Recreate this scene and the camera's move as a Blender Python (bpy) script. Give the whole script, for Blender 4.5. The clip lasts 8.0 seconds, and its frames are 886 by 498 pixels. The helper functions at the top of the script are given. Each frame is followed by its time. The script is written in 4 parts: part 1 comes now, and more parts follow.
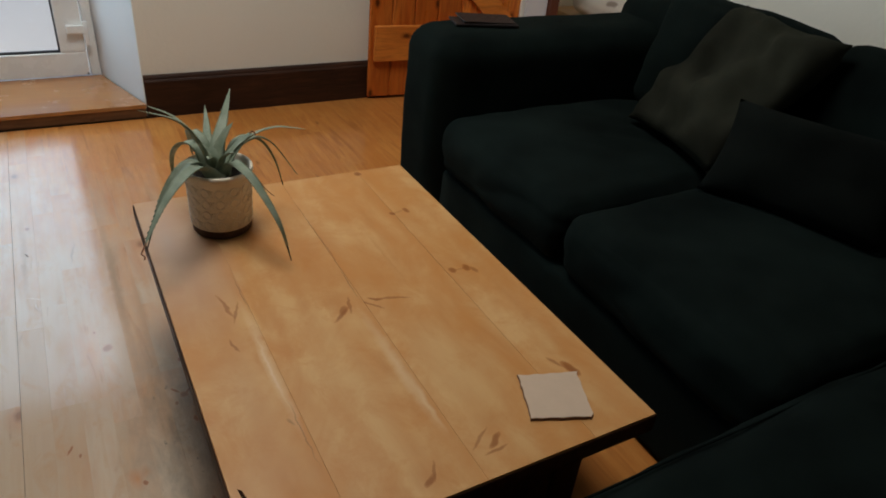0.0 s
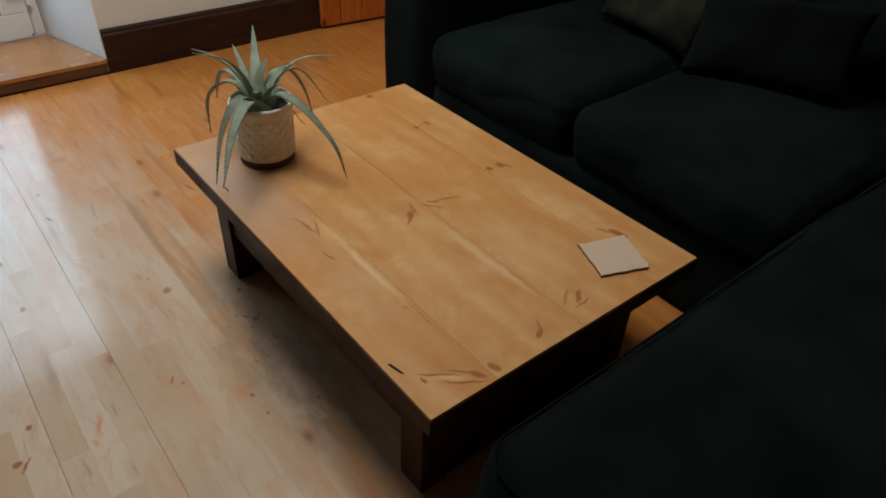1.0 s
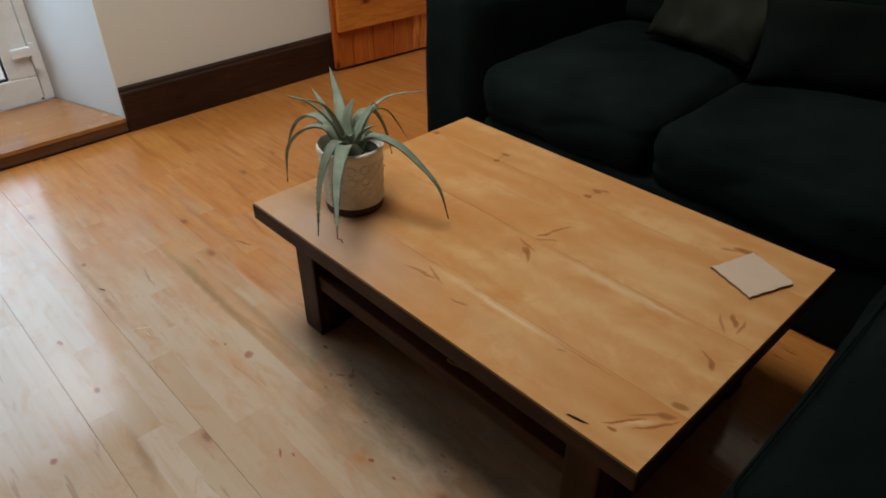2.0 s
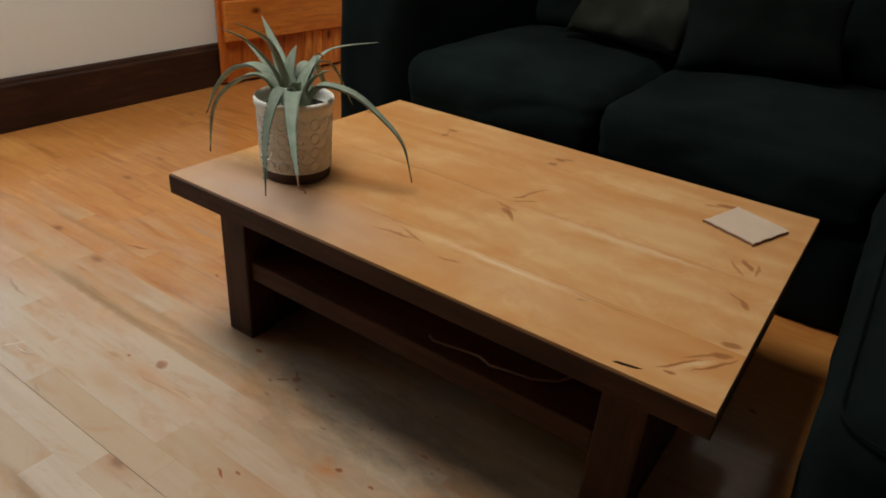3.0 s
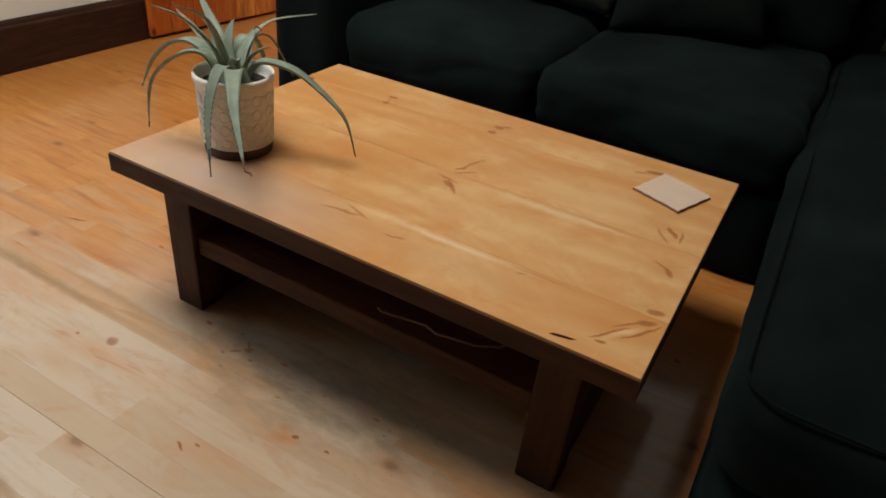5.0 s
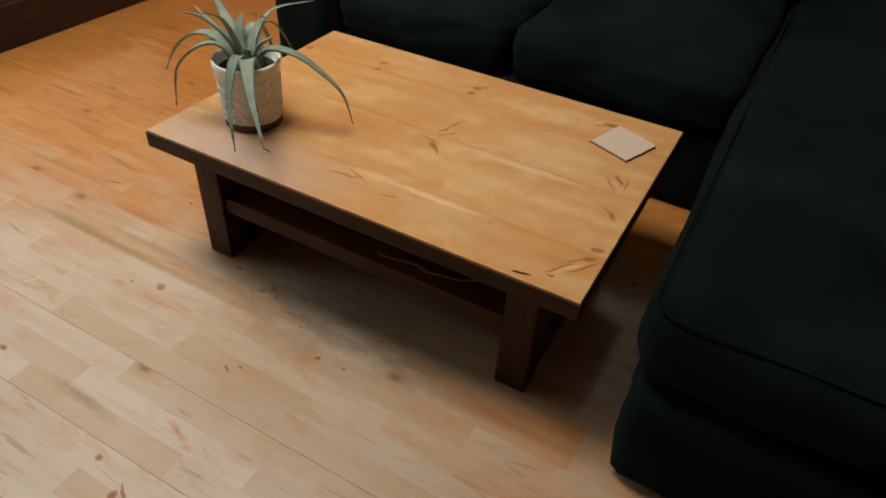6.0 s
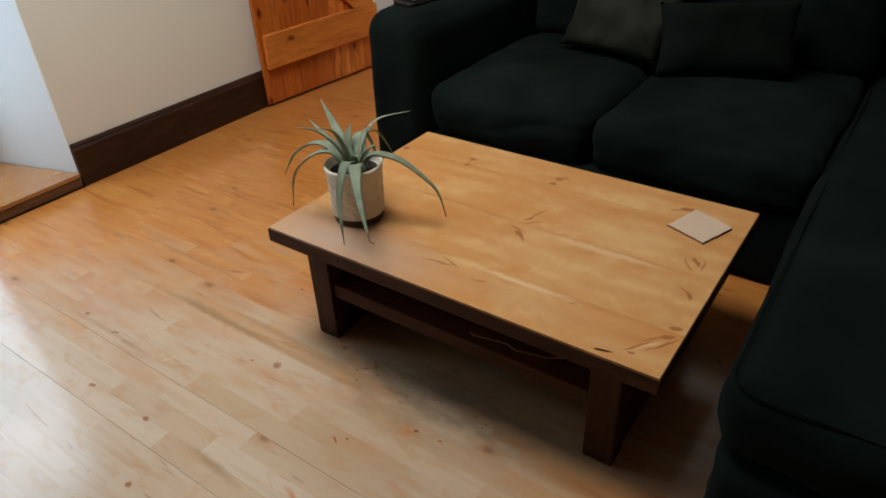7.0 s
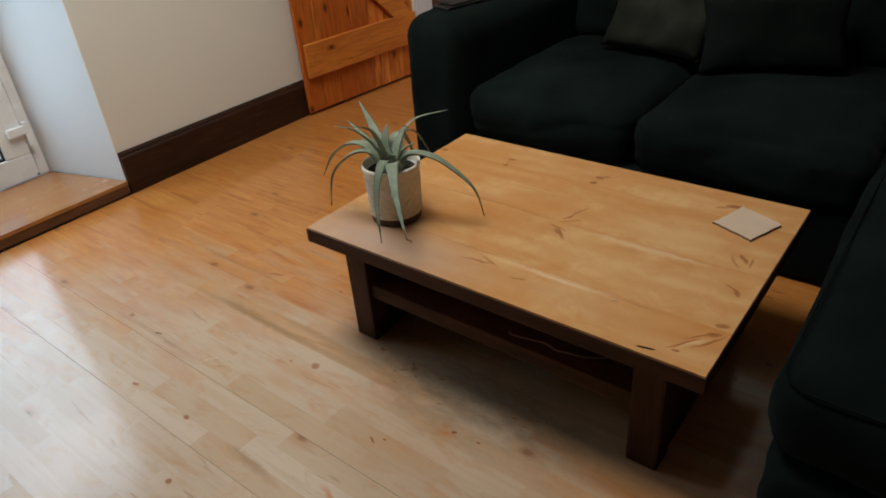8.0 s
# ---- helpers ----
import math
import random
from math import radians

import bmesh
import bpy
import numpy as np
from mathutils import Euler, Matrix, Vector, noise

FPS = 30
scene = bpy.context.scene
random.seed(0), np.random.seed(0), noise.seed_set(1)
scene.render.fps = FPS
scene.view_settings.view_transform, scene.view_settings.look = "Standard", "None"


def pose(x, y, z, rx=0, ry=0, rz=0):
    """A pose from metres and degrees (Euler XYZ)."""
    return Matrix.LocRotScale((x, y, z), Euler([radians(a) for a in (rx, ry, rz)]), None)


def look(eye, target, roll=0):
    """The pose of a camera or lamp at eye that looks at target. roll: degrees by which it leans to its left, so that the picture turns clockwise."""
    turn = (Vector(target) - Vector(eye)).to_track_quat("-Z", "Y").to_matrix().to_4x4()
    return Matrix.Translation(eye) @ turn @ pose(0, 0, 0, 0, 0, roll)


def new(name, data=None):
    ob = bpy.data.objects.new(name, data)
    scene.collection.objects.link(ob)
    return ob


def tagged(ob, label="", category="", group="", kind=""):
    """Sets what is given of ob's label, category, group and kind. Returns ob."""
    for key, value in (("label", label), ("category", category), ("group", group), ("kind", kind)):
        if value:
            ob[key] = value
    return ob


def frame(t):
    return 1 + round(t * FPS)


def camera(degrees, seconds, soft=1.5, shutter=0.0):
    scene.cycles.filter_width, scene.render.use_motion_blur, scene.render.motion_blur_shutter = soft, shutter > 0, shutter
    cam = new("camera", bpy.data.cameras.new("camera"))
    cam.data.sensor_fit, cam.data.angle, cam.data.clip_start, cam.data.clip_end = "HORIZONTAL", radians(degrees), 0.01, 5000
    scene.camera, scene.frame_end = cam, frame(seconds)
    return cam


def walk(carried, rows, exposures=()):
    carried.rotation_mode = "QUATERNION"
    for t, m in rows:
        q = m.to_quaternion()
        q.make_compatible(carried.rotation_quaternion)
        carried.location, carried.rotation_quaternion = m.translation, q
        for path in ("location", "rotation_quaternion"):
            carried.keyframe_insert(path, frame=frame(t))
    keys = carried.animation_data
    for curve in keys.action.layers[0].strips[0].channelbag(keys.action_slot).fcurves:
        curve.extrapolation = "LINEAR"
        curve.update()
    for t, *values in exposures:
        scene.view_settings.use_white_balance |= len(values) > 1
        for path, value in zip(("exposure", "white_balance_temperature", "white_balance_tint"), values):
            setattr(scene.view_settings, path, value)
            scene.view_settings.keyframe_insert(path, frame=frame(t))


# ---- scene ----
cam = camera(65.7, 8.0, soft=1.8)
PATH = [
    (0, (-0.113, -0.571, 1.273), (0.783, 0.866, 0.208), 6.3),
    (0.5, (-0.206, -0.567, 1.283), (0.786, 0.719, 0.115), 4.2),
    (1, (-0.467, -0.559, 1.292), (0.56, 0.651, 0.075), 2.9),
    (1.5, (-0.582, -0.482, 1.279), (0.475, 0.753, 0.113), 2.6),
    (1.7, (-0.615, -0.398, 1.26), (0.453, 0.835, 0.102), 0.7),
    (2.8, (-0.748, -0.085, 1.055), (0.654, 0.935, 0.058), 3.8),
    (3, (-0.755, -0.066, 0.946), (0.713, 0.894, -0.015), 4.5),
    (3.5, (-0.772, -0.042, 0.734), (0.809, 0.838, -0.12), 6.3),
    (4, (-0.772, -0.051, 0.686), (0.852, 0.782, -0.131), 6.8),
    (4.2, (-0.766, -0.053, 0.719), (0.859, 0.77, -0.107), 6.8),
    (5.3, (-0.783, -0.081, 1.103), (0.658, 0.654, -0.073), 5.2),
    (5.5, (-0.815, -0.112, 1.128), (0.615, 0.606, -0.072), 4.5),
    (6, (-0.926, -0.186, 1.236), (0.446, 0.515, -0.039), 3.8),
    (6.5, (-0.989, -0.233, 1.294), (0.339, 0.591, 0.045), -0.0),
    (7, (-1.023, -0.248, 1.335), (0.324, 0.748, 0.243), -2.8),
    (7.5, (-1.027, -0.243, 1.333), (0.301, 0.867, 0.33), -4.9),
    (8, (-1.022, -0.256, 1.292), (0.272, 0.848, 0.24), -5.1),
]
EXPOSURES = [(0, -0.70), (1.5, -0.55), (2.8, -0.5), (3.1, -0.3), (3.5, -0.17), (5.5, -0.1), (6.5, -0.15), (7.5, -0.40), (8, -0.45)]
walk(cam, [(t, look(eye, target, roll)) for t, eye, target, roll in PATH], EXPOSURES)

# ---- world and light ----
world = bpy.data.worlds.new("world")
scene.world = world
world.use_nodes = True
wn, wl = world.node_tree.nodes, world.node_tree.links
sky = wn.new("ShaderNodeTexSky")
sky.sky_type, sky.sun_disc = "NISHITA", False
sky.sun_elevation, sky.sun_rotation = radians(50), radians(98)
wl.new(sky.outputs["Color"], wn["Background"].inputs["Color"])
wn["Background"].inputs["Strength"].default_value = 0.15

sun = new("sun", bpy.data.lights.new("sun", "SUN"))
sun.data.energy, sun.data.angle, sun.data.color = 3.5, radians(2), (1.0, 0.97, 0.93)
sun.matrix_world = look((5, -0.7, 6), (0, 0, 0))


def area_lamp(name, eye, target, width, height, watts, colour):
    """An area lamp set in an opening, seen or added."""
    lamp = new(name, bpy.data.lights.new(name, "AREA"))
    lamp.data.shape, lamp.data.size, lamp.data.size_y = "RECTANGLE", width, height
    lamp.data.energy, lamp.data.color = watts, colour
    lamp.matrix_world = look(eye, target)
    return lamp


area_lamp("door_skylight", (-0.45, 2.975, 1.02), (-0.40, 0, 0.66), 0.70, 1.45, 18, (0.56, 0.80, 1.0))
# added overhead lamp, out of view, placed to suit the table's shadow
area_lamp("roof_window_skylight", (0.08, 1.38, 3.06), (0.08, 1.38, 0), 0.92, 1.24, 70, (0.975, 0.97, 0.955))
# added fill for the chest and linen; no source is seen there
area_lamp("next_room_skylight", (3.0, 0.42, 1.4), (2.9, 2.2, 0.5), 0.9, 1.0, 9, (1.0, 0.95, 0.88))


# ---- materials ----
class Mat:
    """A node material with short calls for its nodes."""

    def __init__(self, name, rough=0.6, metal=0.0, spec=0.5):
        self.m = bpy.data.materials.new(name)
        self.m.use_nodes = True
        self.n, self.l = self.m.node_tree.nodes, self.m.node_tree.links
        self.b = self.n["Principled BSDF"]
        self.b.inputs["Roughness"].default_value = rough
        self.b.inputs["Metallic"].default_value = metal
        self.b.inputs["Specular IOR Level"].default_value = spec

    def put(self, socket, value):
        if isinstance(value, bpy.types.NodeSocket):
            self.l.new(value, socket)
        else:
            socket.default_value = value

    def coords(self, scale=(1, 1, 1), shift=(0, 0, 0), random_shift=0.0):
        tc = self.n.new("ShaderNodeTexCoord").outputs["Object"]
        if random_shift:
            info = self.n.new("ShaderNodeObjectInfo")
            mul = self.vec("SCALE", info.outputs["Random"], None, random_shift)
            tc = self.vec("ADD", tc, mul)
        mp = self.n.new("ShaderNodeMapping")
        mp.inputs["Scale"].default_value, mp.inputs["Location"].default_value = scale, shift
        self.l.new(tc, mp.inputs["Vector"])
        return mp.outputs["Vector"]

    def vec(self, op, a, b=None, scale=None):
        v = self.n.new("ShaderNodeVectorMath")
        v.operation = op
        self.put(v.inputs[0], a)
        if b is not None:
            self.put(v.inputs[1], b)
        if scale is not None:
            v.inputs["Scale"].default_value = scale
        return v.outputs["Value"] if op in ("DISTANCE", "LENGTH", "DOT_PRODUCT") else v.outputs["Vector"]

    def noise(self, vector, scale, detail=4, rough=0.55, distort=0.0):
        t = self.n.new("ShaderNodeTexNoise")
        t.inputs["Scale"].default_value, t.inputs["Detail"].default_value = scale, detail
        t.inputs["Roughness"].default_value, t.inputs["Distortion"].default_value = rough, distort
        self.l.new(vector, t.inputs["Vector"])
        return t.outputs["Fac"]

    def voronoi(self, vector, scale, feature="F1", dimensions="3D"):
        t = self.n.new("ShaderNodeTexVoronoi")
        t.feature, t.voronoi_dimensions = feature, dimensions
        t.inputs["Scale"].default_value = scale
        self.l.new(vector, t.inputs["Vector"])
        return t.outputs["Distance"]

    def ramp(self, fac, *stops):
        r = self.n.new("ShaderNodeValToRGB")
        els = r.color_ramp.elements
        while len(els) < len(stops):
            els.new(0.5)
        for e, (p, c) in zip(els, stops):
            e.position = p
            e.color = (*c, 1) if isinstance(c, tuple) else (c, c, c, 1)
        self.put(r.inputs["Fac"], fac)
        return r.outputs["Color"]

    def mix(self, fac, a, b, mode="MIX"):
        x = self.n.new("ShaderNodeMix")
        x.data_type, x.blend_type = "RGBA", mode
        self.put(x.inputs["Factor"], fac)
        cols = [i for i in x.inputs if i.type == "RGBA"]
        for socket, v in zip(cols, (a, b)):
            self.put(socket, (*v, 1) if isinstance(v, tuple) else v)
        return [o for o in x.outputs if o.type == "RGBA"][0]

    def math(self, op, a, b=0.0, clamp=False):
        x = self.n.new("ShaderNodeMath")
        x.operation, x.use_clamp = op, clamp
        self.put(x.inputs[0], a)
        self.put(x.inputs[1], b)
        return x.outputs[0]

    def random(self):
        return self.n.new("ShaderNodeObjectInfo").outputs["Random"]

    def colour(self, c):
        self.put(self.b.inputs["Base Color"], (*c, 1) if isinstance(c, tuple) else c)
        return self

    def rough(self, r):
        self.put(self.b.inputs["Roughness"], r)
        return self

    def bump(self, height, strength=0.3, distance=0.002):
        b = self.n.new("ShaderNodeBump")
        b.inputs["Strength"].default_value, b.inputs["Distance"].default_value = strength, distance
        self.l.new(height, b.inputs["Height"])
        self.l.new(b.outputs["Normal"], self.b.inputs["Normal"])
        return self


def wood(name, light, mid, dark, along="y", rough=(0.3, 0.5), knots=(), vary=0.35, knot_field=0.0, knot_size=1.0, knot_tone=0.28, knot_deep=0.9, coat=0.0, pale=None, spec=0.5, grain=0.3, blots=0.3, worn=None, clouds=0.0, streaks=0.0, marks=(), grime_shade=None, coat_rough=0.17, stretch=(4.2, 1.2)):
    """Grain drawn out along one axis, cathedral figure, knots and worn gloss. knots: (place, size) of single knots."""
    m = Mat(name, spec=spec)
    k = {"x": (1.0, 12, 12), "y": (12, 1.0, 12), "z": (12, 12, 1.0)}[along]
    wide, long = stretch
    k2 = {"x": (long, wide, wide), "y": (wide, long, wide), "z": (wide, wide, long)}[along]
    v = m.coords(k, random_shift=7.0)
    fine = m.noise(v, 6.0, 6, 0.65)
    v2 = m.coords(k2, random_shift=13.0)
    broad = m.noise(v2, 1.6, 4, 0.6, 1.2)
    wave = m.n.new("ShaderNodeTexWave")
    wave.wave_type, wave.bands_direction = "BANDS", {"x": "Y", "y": "X", "z": "X"}[along]
    wave.inputs["Scale"].default_value, wave.inputs["Distortion"].default_value = 1.6, 7.0
    wave.inputs["Detail"].default_value, wave.inputs["Detail Scale"].default_value = 3.0, 0.6
    m.l.new(v2, wave.inputs["Vector"])
    figure = m.math("ADD", m.math("MULTIPLY", wave.outputs["Fac"], 0.10), m.math("MULTIPLY", broad, 0.90))
    col = m.ramp(figure, (0.32, mid), (0.66, light))
    col = m.mix(m.ramp(fine, (0.30, grain), (0.58, 0.0)), col, dark)
    col = m.mix(m.math("MULTIPLY", m.random(), vary), col, m.mix(0.5, mid, dark))
    if pale:
        col = m.mix(m.ramp(m.noise(m.coords((1, 1, 1), (3, 1, 0)), 1.7, 3), (0.42, 0.0), (0.68, 0.75)), col, pale)
    blot = m.noise(m.coords((1, 1, 1)), 5.0, 5, 0.6)
    col = m.mix(m.ramp(blot, (0.48, 0.0), (0.75, blots)), col, mid)
    if clouds:
        puff = m.noise(m.coords({"x": (0.6, 1, 1), "y": (1, 0.8, 1), "z": (1, 1, 0.6)}[along], (2, 7, 1), random_shift=3.0), 11.0, 6, 0.68, 0.5)
        col = m.mix(m.ramp(puff, (0.46, 0.0), (0.68, clouds)), col, mid)
    if streaks:
        run = m.noise(m.coords({"x": (0.9, 9, 9), "y": (9, 0.9, 9), "z": (9, 9, 0.9)}[along], random_shift=17.0), 3.2, 3, 0.5, 0.8)
        col = m.mix(m.ramp(run, (0.56, 0.0), (0.72, streaks)), col, tuple(0.55 * a + 0.45 * b for a, b in zip(mid, dark)))
    # pale area: walked-off boards, with the sheen from the glazed door painted in
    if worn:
        (wx, wy), (rx, ry), worn_sheen_colour = worn
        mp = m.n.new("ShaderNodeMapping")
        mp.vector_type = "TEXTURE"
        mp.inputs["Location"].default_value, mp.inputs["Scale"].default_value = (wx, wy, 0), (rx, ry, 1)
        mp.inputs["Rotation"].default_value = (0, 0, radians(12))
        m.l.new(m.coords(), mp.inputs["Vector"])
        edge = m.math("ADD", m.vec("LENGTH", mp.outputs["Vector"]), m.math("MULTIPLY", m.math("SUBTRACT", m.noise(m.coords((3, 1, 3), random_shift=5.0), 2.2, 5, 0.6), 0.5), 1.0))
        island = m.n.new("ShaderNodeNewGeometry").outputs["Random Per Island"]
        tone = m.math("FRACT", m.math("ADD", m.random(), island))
        pale_wood = m.ramp(tone, (0.0, tuple(c * f for c, f in zip(worn_sheen_colour, (0.86, 0.77, 0.66)))), (0.22, tuple(c * f for c, f in zip(worn_sheen_colour, (0.95, 0.92, 0.86)))), (0.55, worn_sheen_colour), (0.85, tuple(c * f for c, f in zip(worn_sheen_colour, (1.07, 1.10, 1.14)))), (1.0, tuple(c * f for c, f in zip(worn_sheen_colour, (0.90, 0.83, 0.73)))))
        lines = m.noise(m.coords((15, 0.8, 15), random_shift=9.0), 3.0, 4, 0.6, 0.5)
        pale_wood = m.mix(m.ramp(lines, (0.48, 0.0), (0.74, 0.45)), pale_wood, tuple(c * f for c, f in zip(worn_sheen_colour, (0.80, 0.66, 0.50))))
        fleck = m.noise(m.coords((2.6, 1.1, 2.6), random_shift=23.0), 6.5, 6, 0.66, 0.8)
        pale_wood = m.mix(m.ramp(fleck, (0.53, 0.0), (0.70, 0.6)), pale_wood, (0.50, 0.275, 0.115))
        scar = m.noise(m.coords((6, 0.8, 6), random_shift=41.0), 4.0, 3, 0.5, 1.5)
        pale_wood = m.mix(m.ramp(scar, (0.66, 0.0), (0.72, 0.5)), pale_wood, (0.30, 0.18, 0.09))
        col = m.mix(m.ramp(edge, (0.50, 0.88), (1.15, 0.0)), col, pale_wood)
    if knot_field:
        kk = {"x": (0.55, 1, 1), "y": (1, 0.55, 1), "z": (1, 1, 0.55)}[along]
        xyz, flat = m.n.new("ShaderNodeSeparateXYZ"), m.n.new("ShaderNodeCombineXYZ")
        m.l.new(m.coords(kk, random_shift=31.0), xyz.inputs[0])
        m.l.new(xyz.outputs["X"], flat.inputs["X"])
        m.l.new(xyz.outputs["Y" if along == "y" else "Z"], flat.inputs["Y"])
        cells = m.voronoi(flat.outputs[0], knot_field, "F1", "2D")
        wob = m.math("ADD", cells, m.math("MULTIPLY", m.math("SUBTRACT", m.noise(m.coords(), 60.0, 2), 0.5), 0.06 * knot_size))
        col = m.mix(m.ramp(wob, (0.05 * knot_size, 0.8 * knot_deep), (0.26 * knot_size, 0.0)), col, tuple(0.85 * c for c in mid))
        col = m.mix(m.ramp(wob, (0.030 * knot_size, knot_deep), (0.055 * knot_size, 0.5 * knot_deep), (0.10 * knot_size, 0.0)), col, tuple(knot_tone * c for c in dark))
    if knots or marks:
        warp = m.n.new("ShaderNodeTexNoise")
        warp.inputs["Scale"].default_value, warp.inputs["Detail"].default_value = 30.0, 3.0
        tc = m.coords()
        m.l.new(tc, warp.inputs["Vector"])
        wob = m.vec("ADD", tc, m.vec("SCALE", m.vec("SUBTRACT", warp.outputs["Color"], (0.5, 0.5, 0.5)), None, 0.016))
        singles = [(*mk, 0.0) for mk in marks] + [(p, r, t, k, (0.45 * dark[0], 0.40 * dark[1], 0.45 * dark[2]), 0.5) for p, r, t, k in knots]
        for place, (sx, sy), turn, strength, tone, core in singles:
            mp = m.n.new("ShaderNodeMapping")
            mp.vector_type = "TEXTURE"
            mp.inputs["Location"].default_value = place
            mp.inputs["Rotation"].default_value = (0, 0, radians(turn))
            mp.inputs["Scale"].default_value = (sx * (1.12 if core else 1.0), sy * (1.12 if core else 1.0), 1.0)
            m.l.new(wob, mp.inputs["Vector"])
            d = m.vec("LENGTH", mp.outputs["Vector"])
            col = m.mix(m.math("MULTIPLY", m.ramp(d, (core, 1.0), (1.0, 0.0)), strength), col, tone)
            if core:
                col = m.mix(m.math("MULTIPLY", m.ramp(d, (0.9, 0.55), (2.8, 0.0)), strength), col, (0.82 * mid[0], 0.66 * mid[1], 0.5 * mid[2]))
    # mottled dirt and specks by the table, with the under-table shade painted in
    if grime_shade:
        (gx, gy), (hx, hy) = grime_shade
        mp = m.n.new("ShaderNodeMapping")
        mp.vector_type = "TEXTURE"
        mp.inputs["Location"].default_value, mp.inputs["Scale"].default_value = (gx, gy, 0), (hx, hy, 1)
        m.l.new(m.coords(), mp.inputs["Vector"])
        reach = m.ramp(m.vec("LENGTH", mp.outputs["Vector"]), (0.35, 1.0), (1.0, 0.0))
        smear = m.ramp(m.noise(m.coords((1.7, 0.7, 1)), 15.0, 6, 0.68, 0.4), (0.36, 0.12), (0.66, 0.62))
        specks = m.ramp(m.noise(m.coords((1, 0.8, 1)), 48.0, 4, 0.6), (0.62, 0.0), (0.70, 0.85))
        dirt_shade = m.math("MULTIPLY", m.math("MAXIMUM", smear, specks), reach)
        col = m.mix(dirt_shade, col, (0.125, 0.098, 0.066))
    m.colour(col)
    gloss = m.noise(m.coords((1, 1, 1), (5, 2, 1)), 9.0, 5, 0.6)
    m.rough(m.ramp(gloss, (0.3, rough[0]), (0.7, rough[1])))
    m.b.inputs["Coat Weight"].default_value, m.b.inputs["Coat Roughness"].default_value = coat, coat_rough
    m.bump(m.math("ADD", m.math("MULTIPLY", fine, 0.4), m.math("MULTIPLY", m.noise(m.coords(), 7.0, 2), 1.2)), 0.2, 0.0012)
    return m.m


def fabric(name, dark, light, weave=900.0, sheen=0.3):
    m = Mat(name, rough=0.95, spec=0.05)
    pile = m.noise(m.coords(), 3.5, 5, 0.6)
    thread = m.noise(m.coords((1, 1, 1)), weave, 2)
    col = m.mix(m.ramp(pile, (0.35, 0.0), (0.7, 1.0)), dark, light)
    col = m.mix(m.math("MULTIPLY", thread, 0.35), col, dark)
    m.colour(col)
    m.b.inputs["Sheen Weight"].default_value, m.b.inputs["Sheen Roughness"].default_value = sheen, 0.45
    m.b.inputs["Sheen Tint"].default_value = (*[min(1, 6 * c) for c in light], 1)
    m.bump(m.math("ADD", thread, m.math("MULTIPLY", m.noise(m.coords(), 22.0, 4), 2.0)), 0.4, 0.003)
    return m.m


def plaster(name, colour):
    m = Mat(name, rough=0.85, spec=0.25)
    big = m.noise(m.coords(), 0.9, 4)
    small = m.noise(m.coords(), 55.0, 4, 0.6)
    m.colour(m.mix(m.ramp(big, (0.3, 0.0), (0.75, 0.5)), colour, tuple(c * f for c, f in zip(colour, (0.93, 0.91, 0.87)))))
    m.bump(m.math("ADD", small, m.math("MULTIPLY", m.noise(m.coords(), 6.0, 3), 3.0)), 0.25, 0.004)
    return m.m


def plain(name, colour, rough=0.5, metal=0.0, spec=0.5, scale=30.0, amount=0.25, bump=0.0):
    """A nearly even surface with faint soiling and uneven gloss."""
    m = Mat(name, rough, metal, spec)
    f = m.noise(m.coords(), scale, 5, 0.6)
    m.colour(m.mix(m.math("MULTIPLY", f, amount), colour, tuple(0.5 * c for c in colour)))
    m.rough(m.ramp(m.noise(m.coords(), scale * 0.4, 3), (0.3, max(0.02, rough - 0.08)), (0.7, rough + 0.08)))
    if bump:
        m.bump(f, 0.4, bump)
    return m.m


TABLE_TOP = 0.376
T = TABLE_TOP
TOP_KNOTS = [
    ((0.327, 0.500, T), (0.0075, 0.018), -35, 0.60), ((0.318, 0.487, T), (0.004, 0.030), -48, 0.6), ((0.345, 0.512, T), (0.0035, 0.030), -20, 0.5),
    ((0.404, 0.513, T), (0.0045, 0.016), 62, 0.8), ((0.440, 0.503, T), (0.0040, 0.040), 72, 0.5), ((0.390, 0.497, T), (0.0030, 0.030), 40, 0.5),
    ((0.640, 0.843, T), (0.0085, 0.013), 0, 0.95), ((0.597, 0.838, T), (0.0080, 0.009), 0, 0.95), ((0.618, 0.842, T), (0.024, 0.003), 10, 0.22),
    ((0.654, 0.550, T), (0.0095, 0.013), 0, 0.95), ((0.619, 0.550, T), (0.0085, 0.010), 0, 0.9), ((0.637, 0.549, T), (0.022, 0.003), 0, 0.22), ((0.668, 0.535, T), (0.006, 0.016), 10, 0.5),
    ((0.601, 1.082, T), (0.011, 0.012), 0, 0.9), ((0.672, 0.163, T), (0.0100, 0.022), 15, 0.95), ((0.652, 0.190, T), (0.004, 0.020), 25, 0.5),
    ((0.432, 0.068, T), (0.0060, 0.022), -60, 0.75), ((0.410, 0.082, T), (0.0030, 0.030), -55, 0.4), ((0.424, 0.050, T), (0.0035, 0.024), -80, 0.5),
    ((0.291, 0.039, T), (0.0150, 0.007), 35, 0.7), ((0.305, 0.052, T), (0.0030, 0.020), -20, 0.45),
    ((0.106, 0.600, T), (0.0040, 0.045), 8, 0.5), ((0.120, 0.575, T), (0.0030, 0.035), -22, 0.45), ((0.092, 0.475, T), (0.0035, 0.020), 10, 0.5),
    ((0.162, 0.026, T), (0.0080, 0.014), 30, 0.7),
]
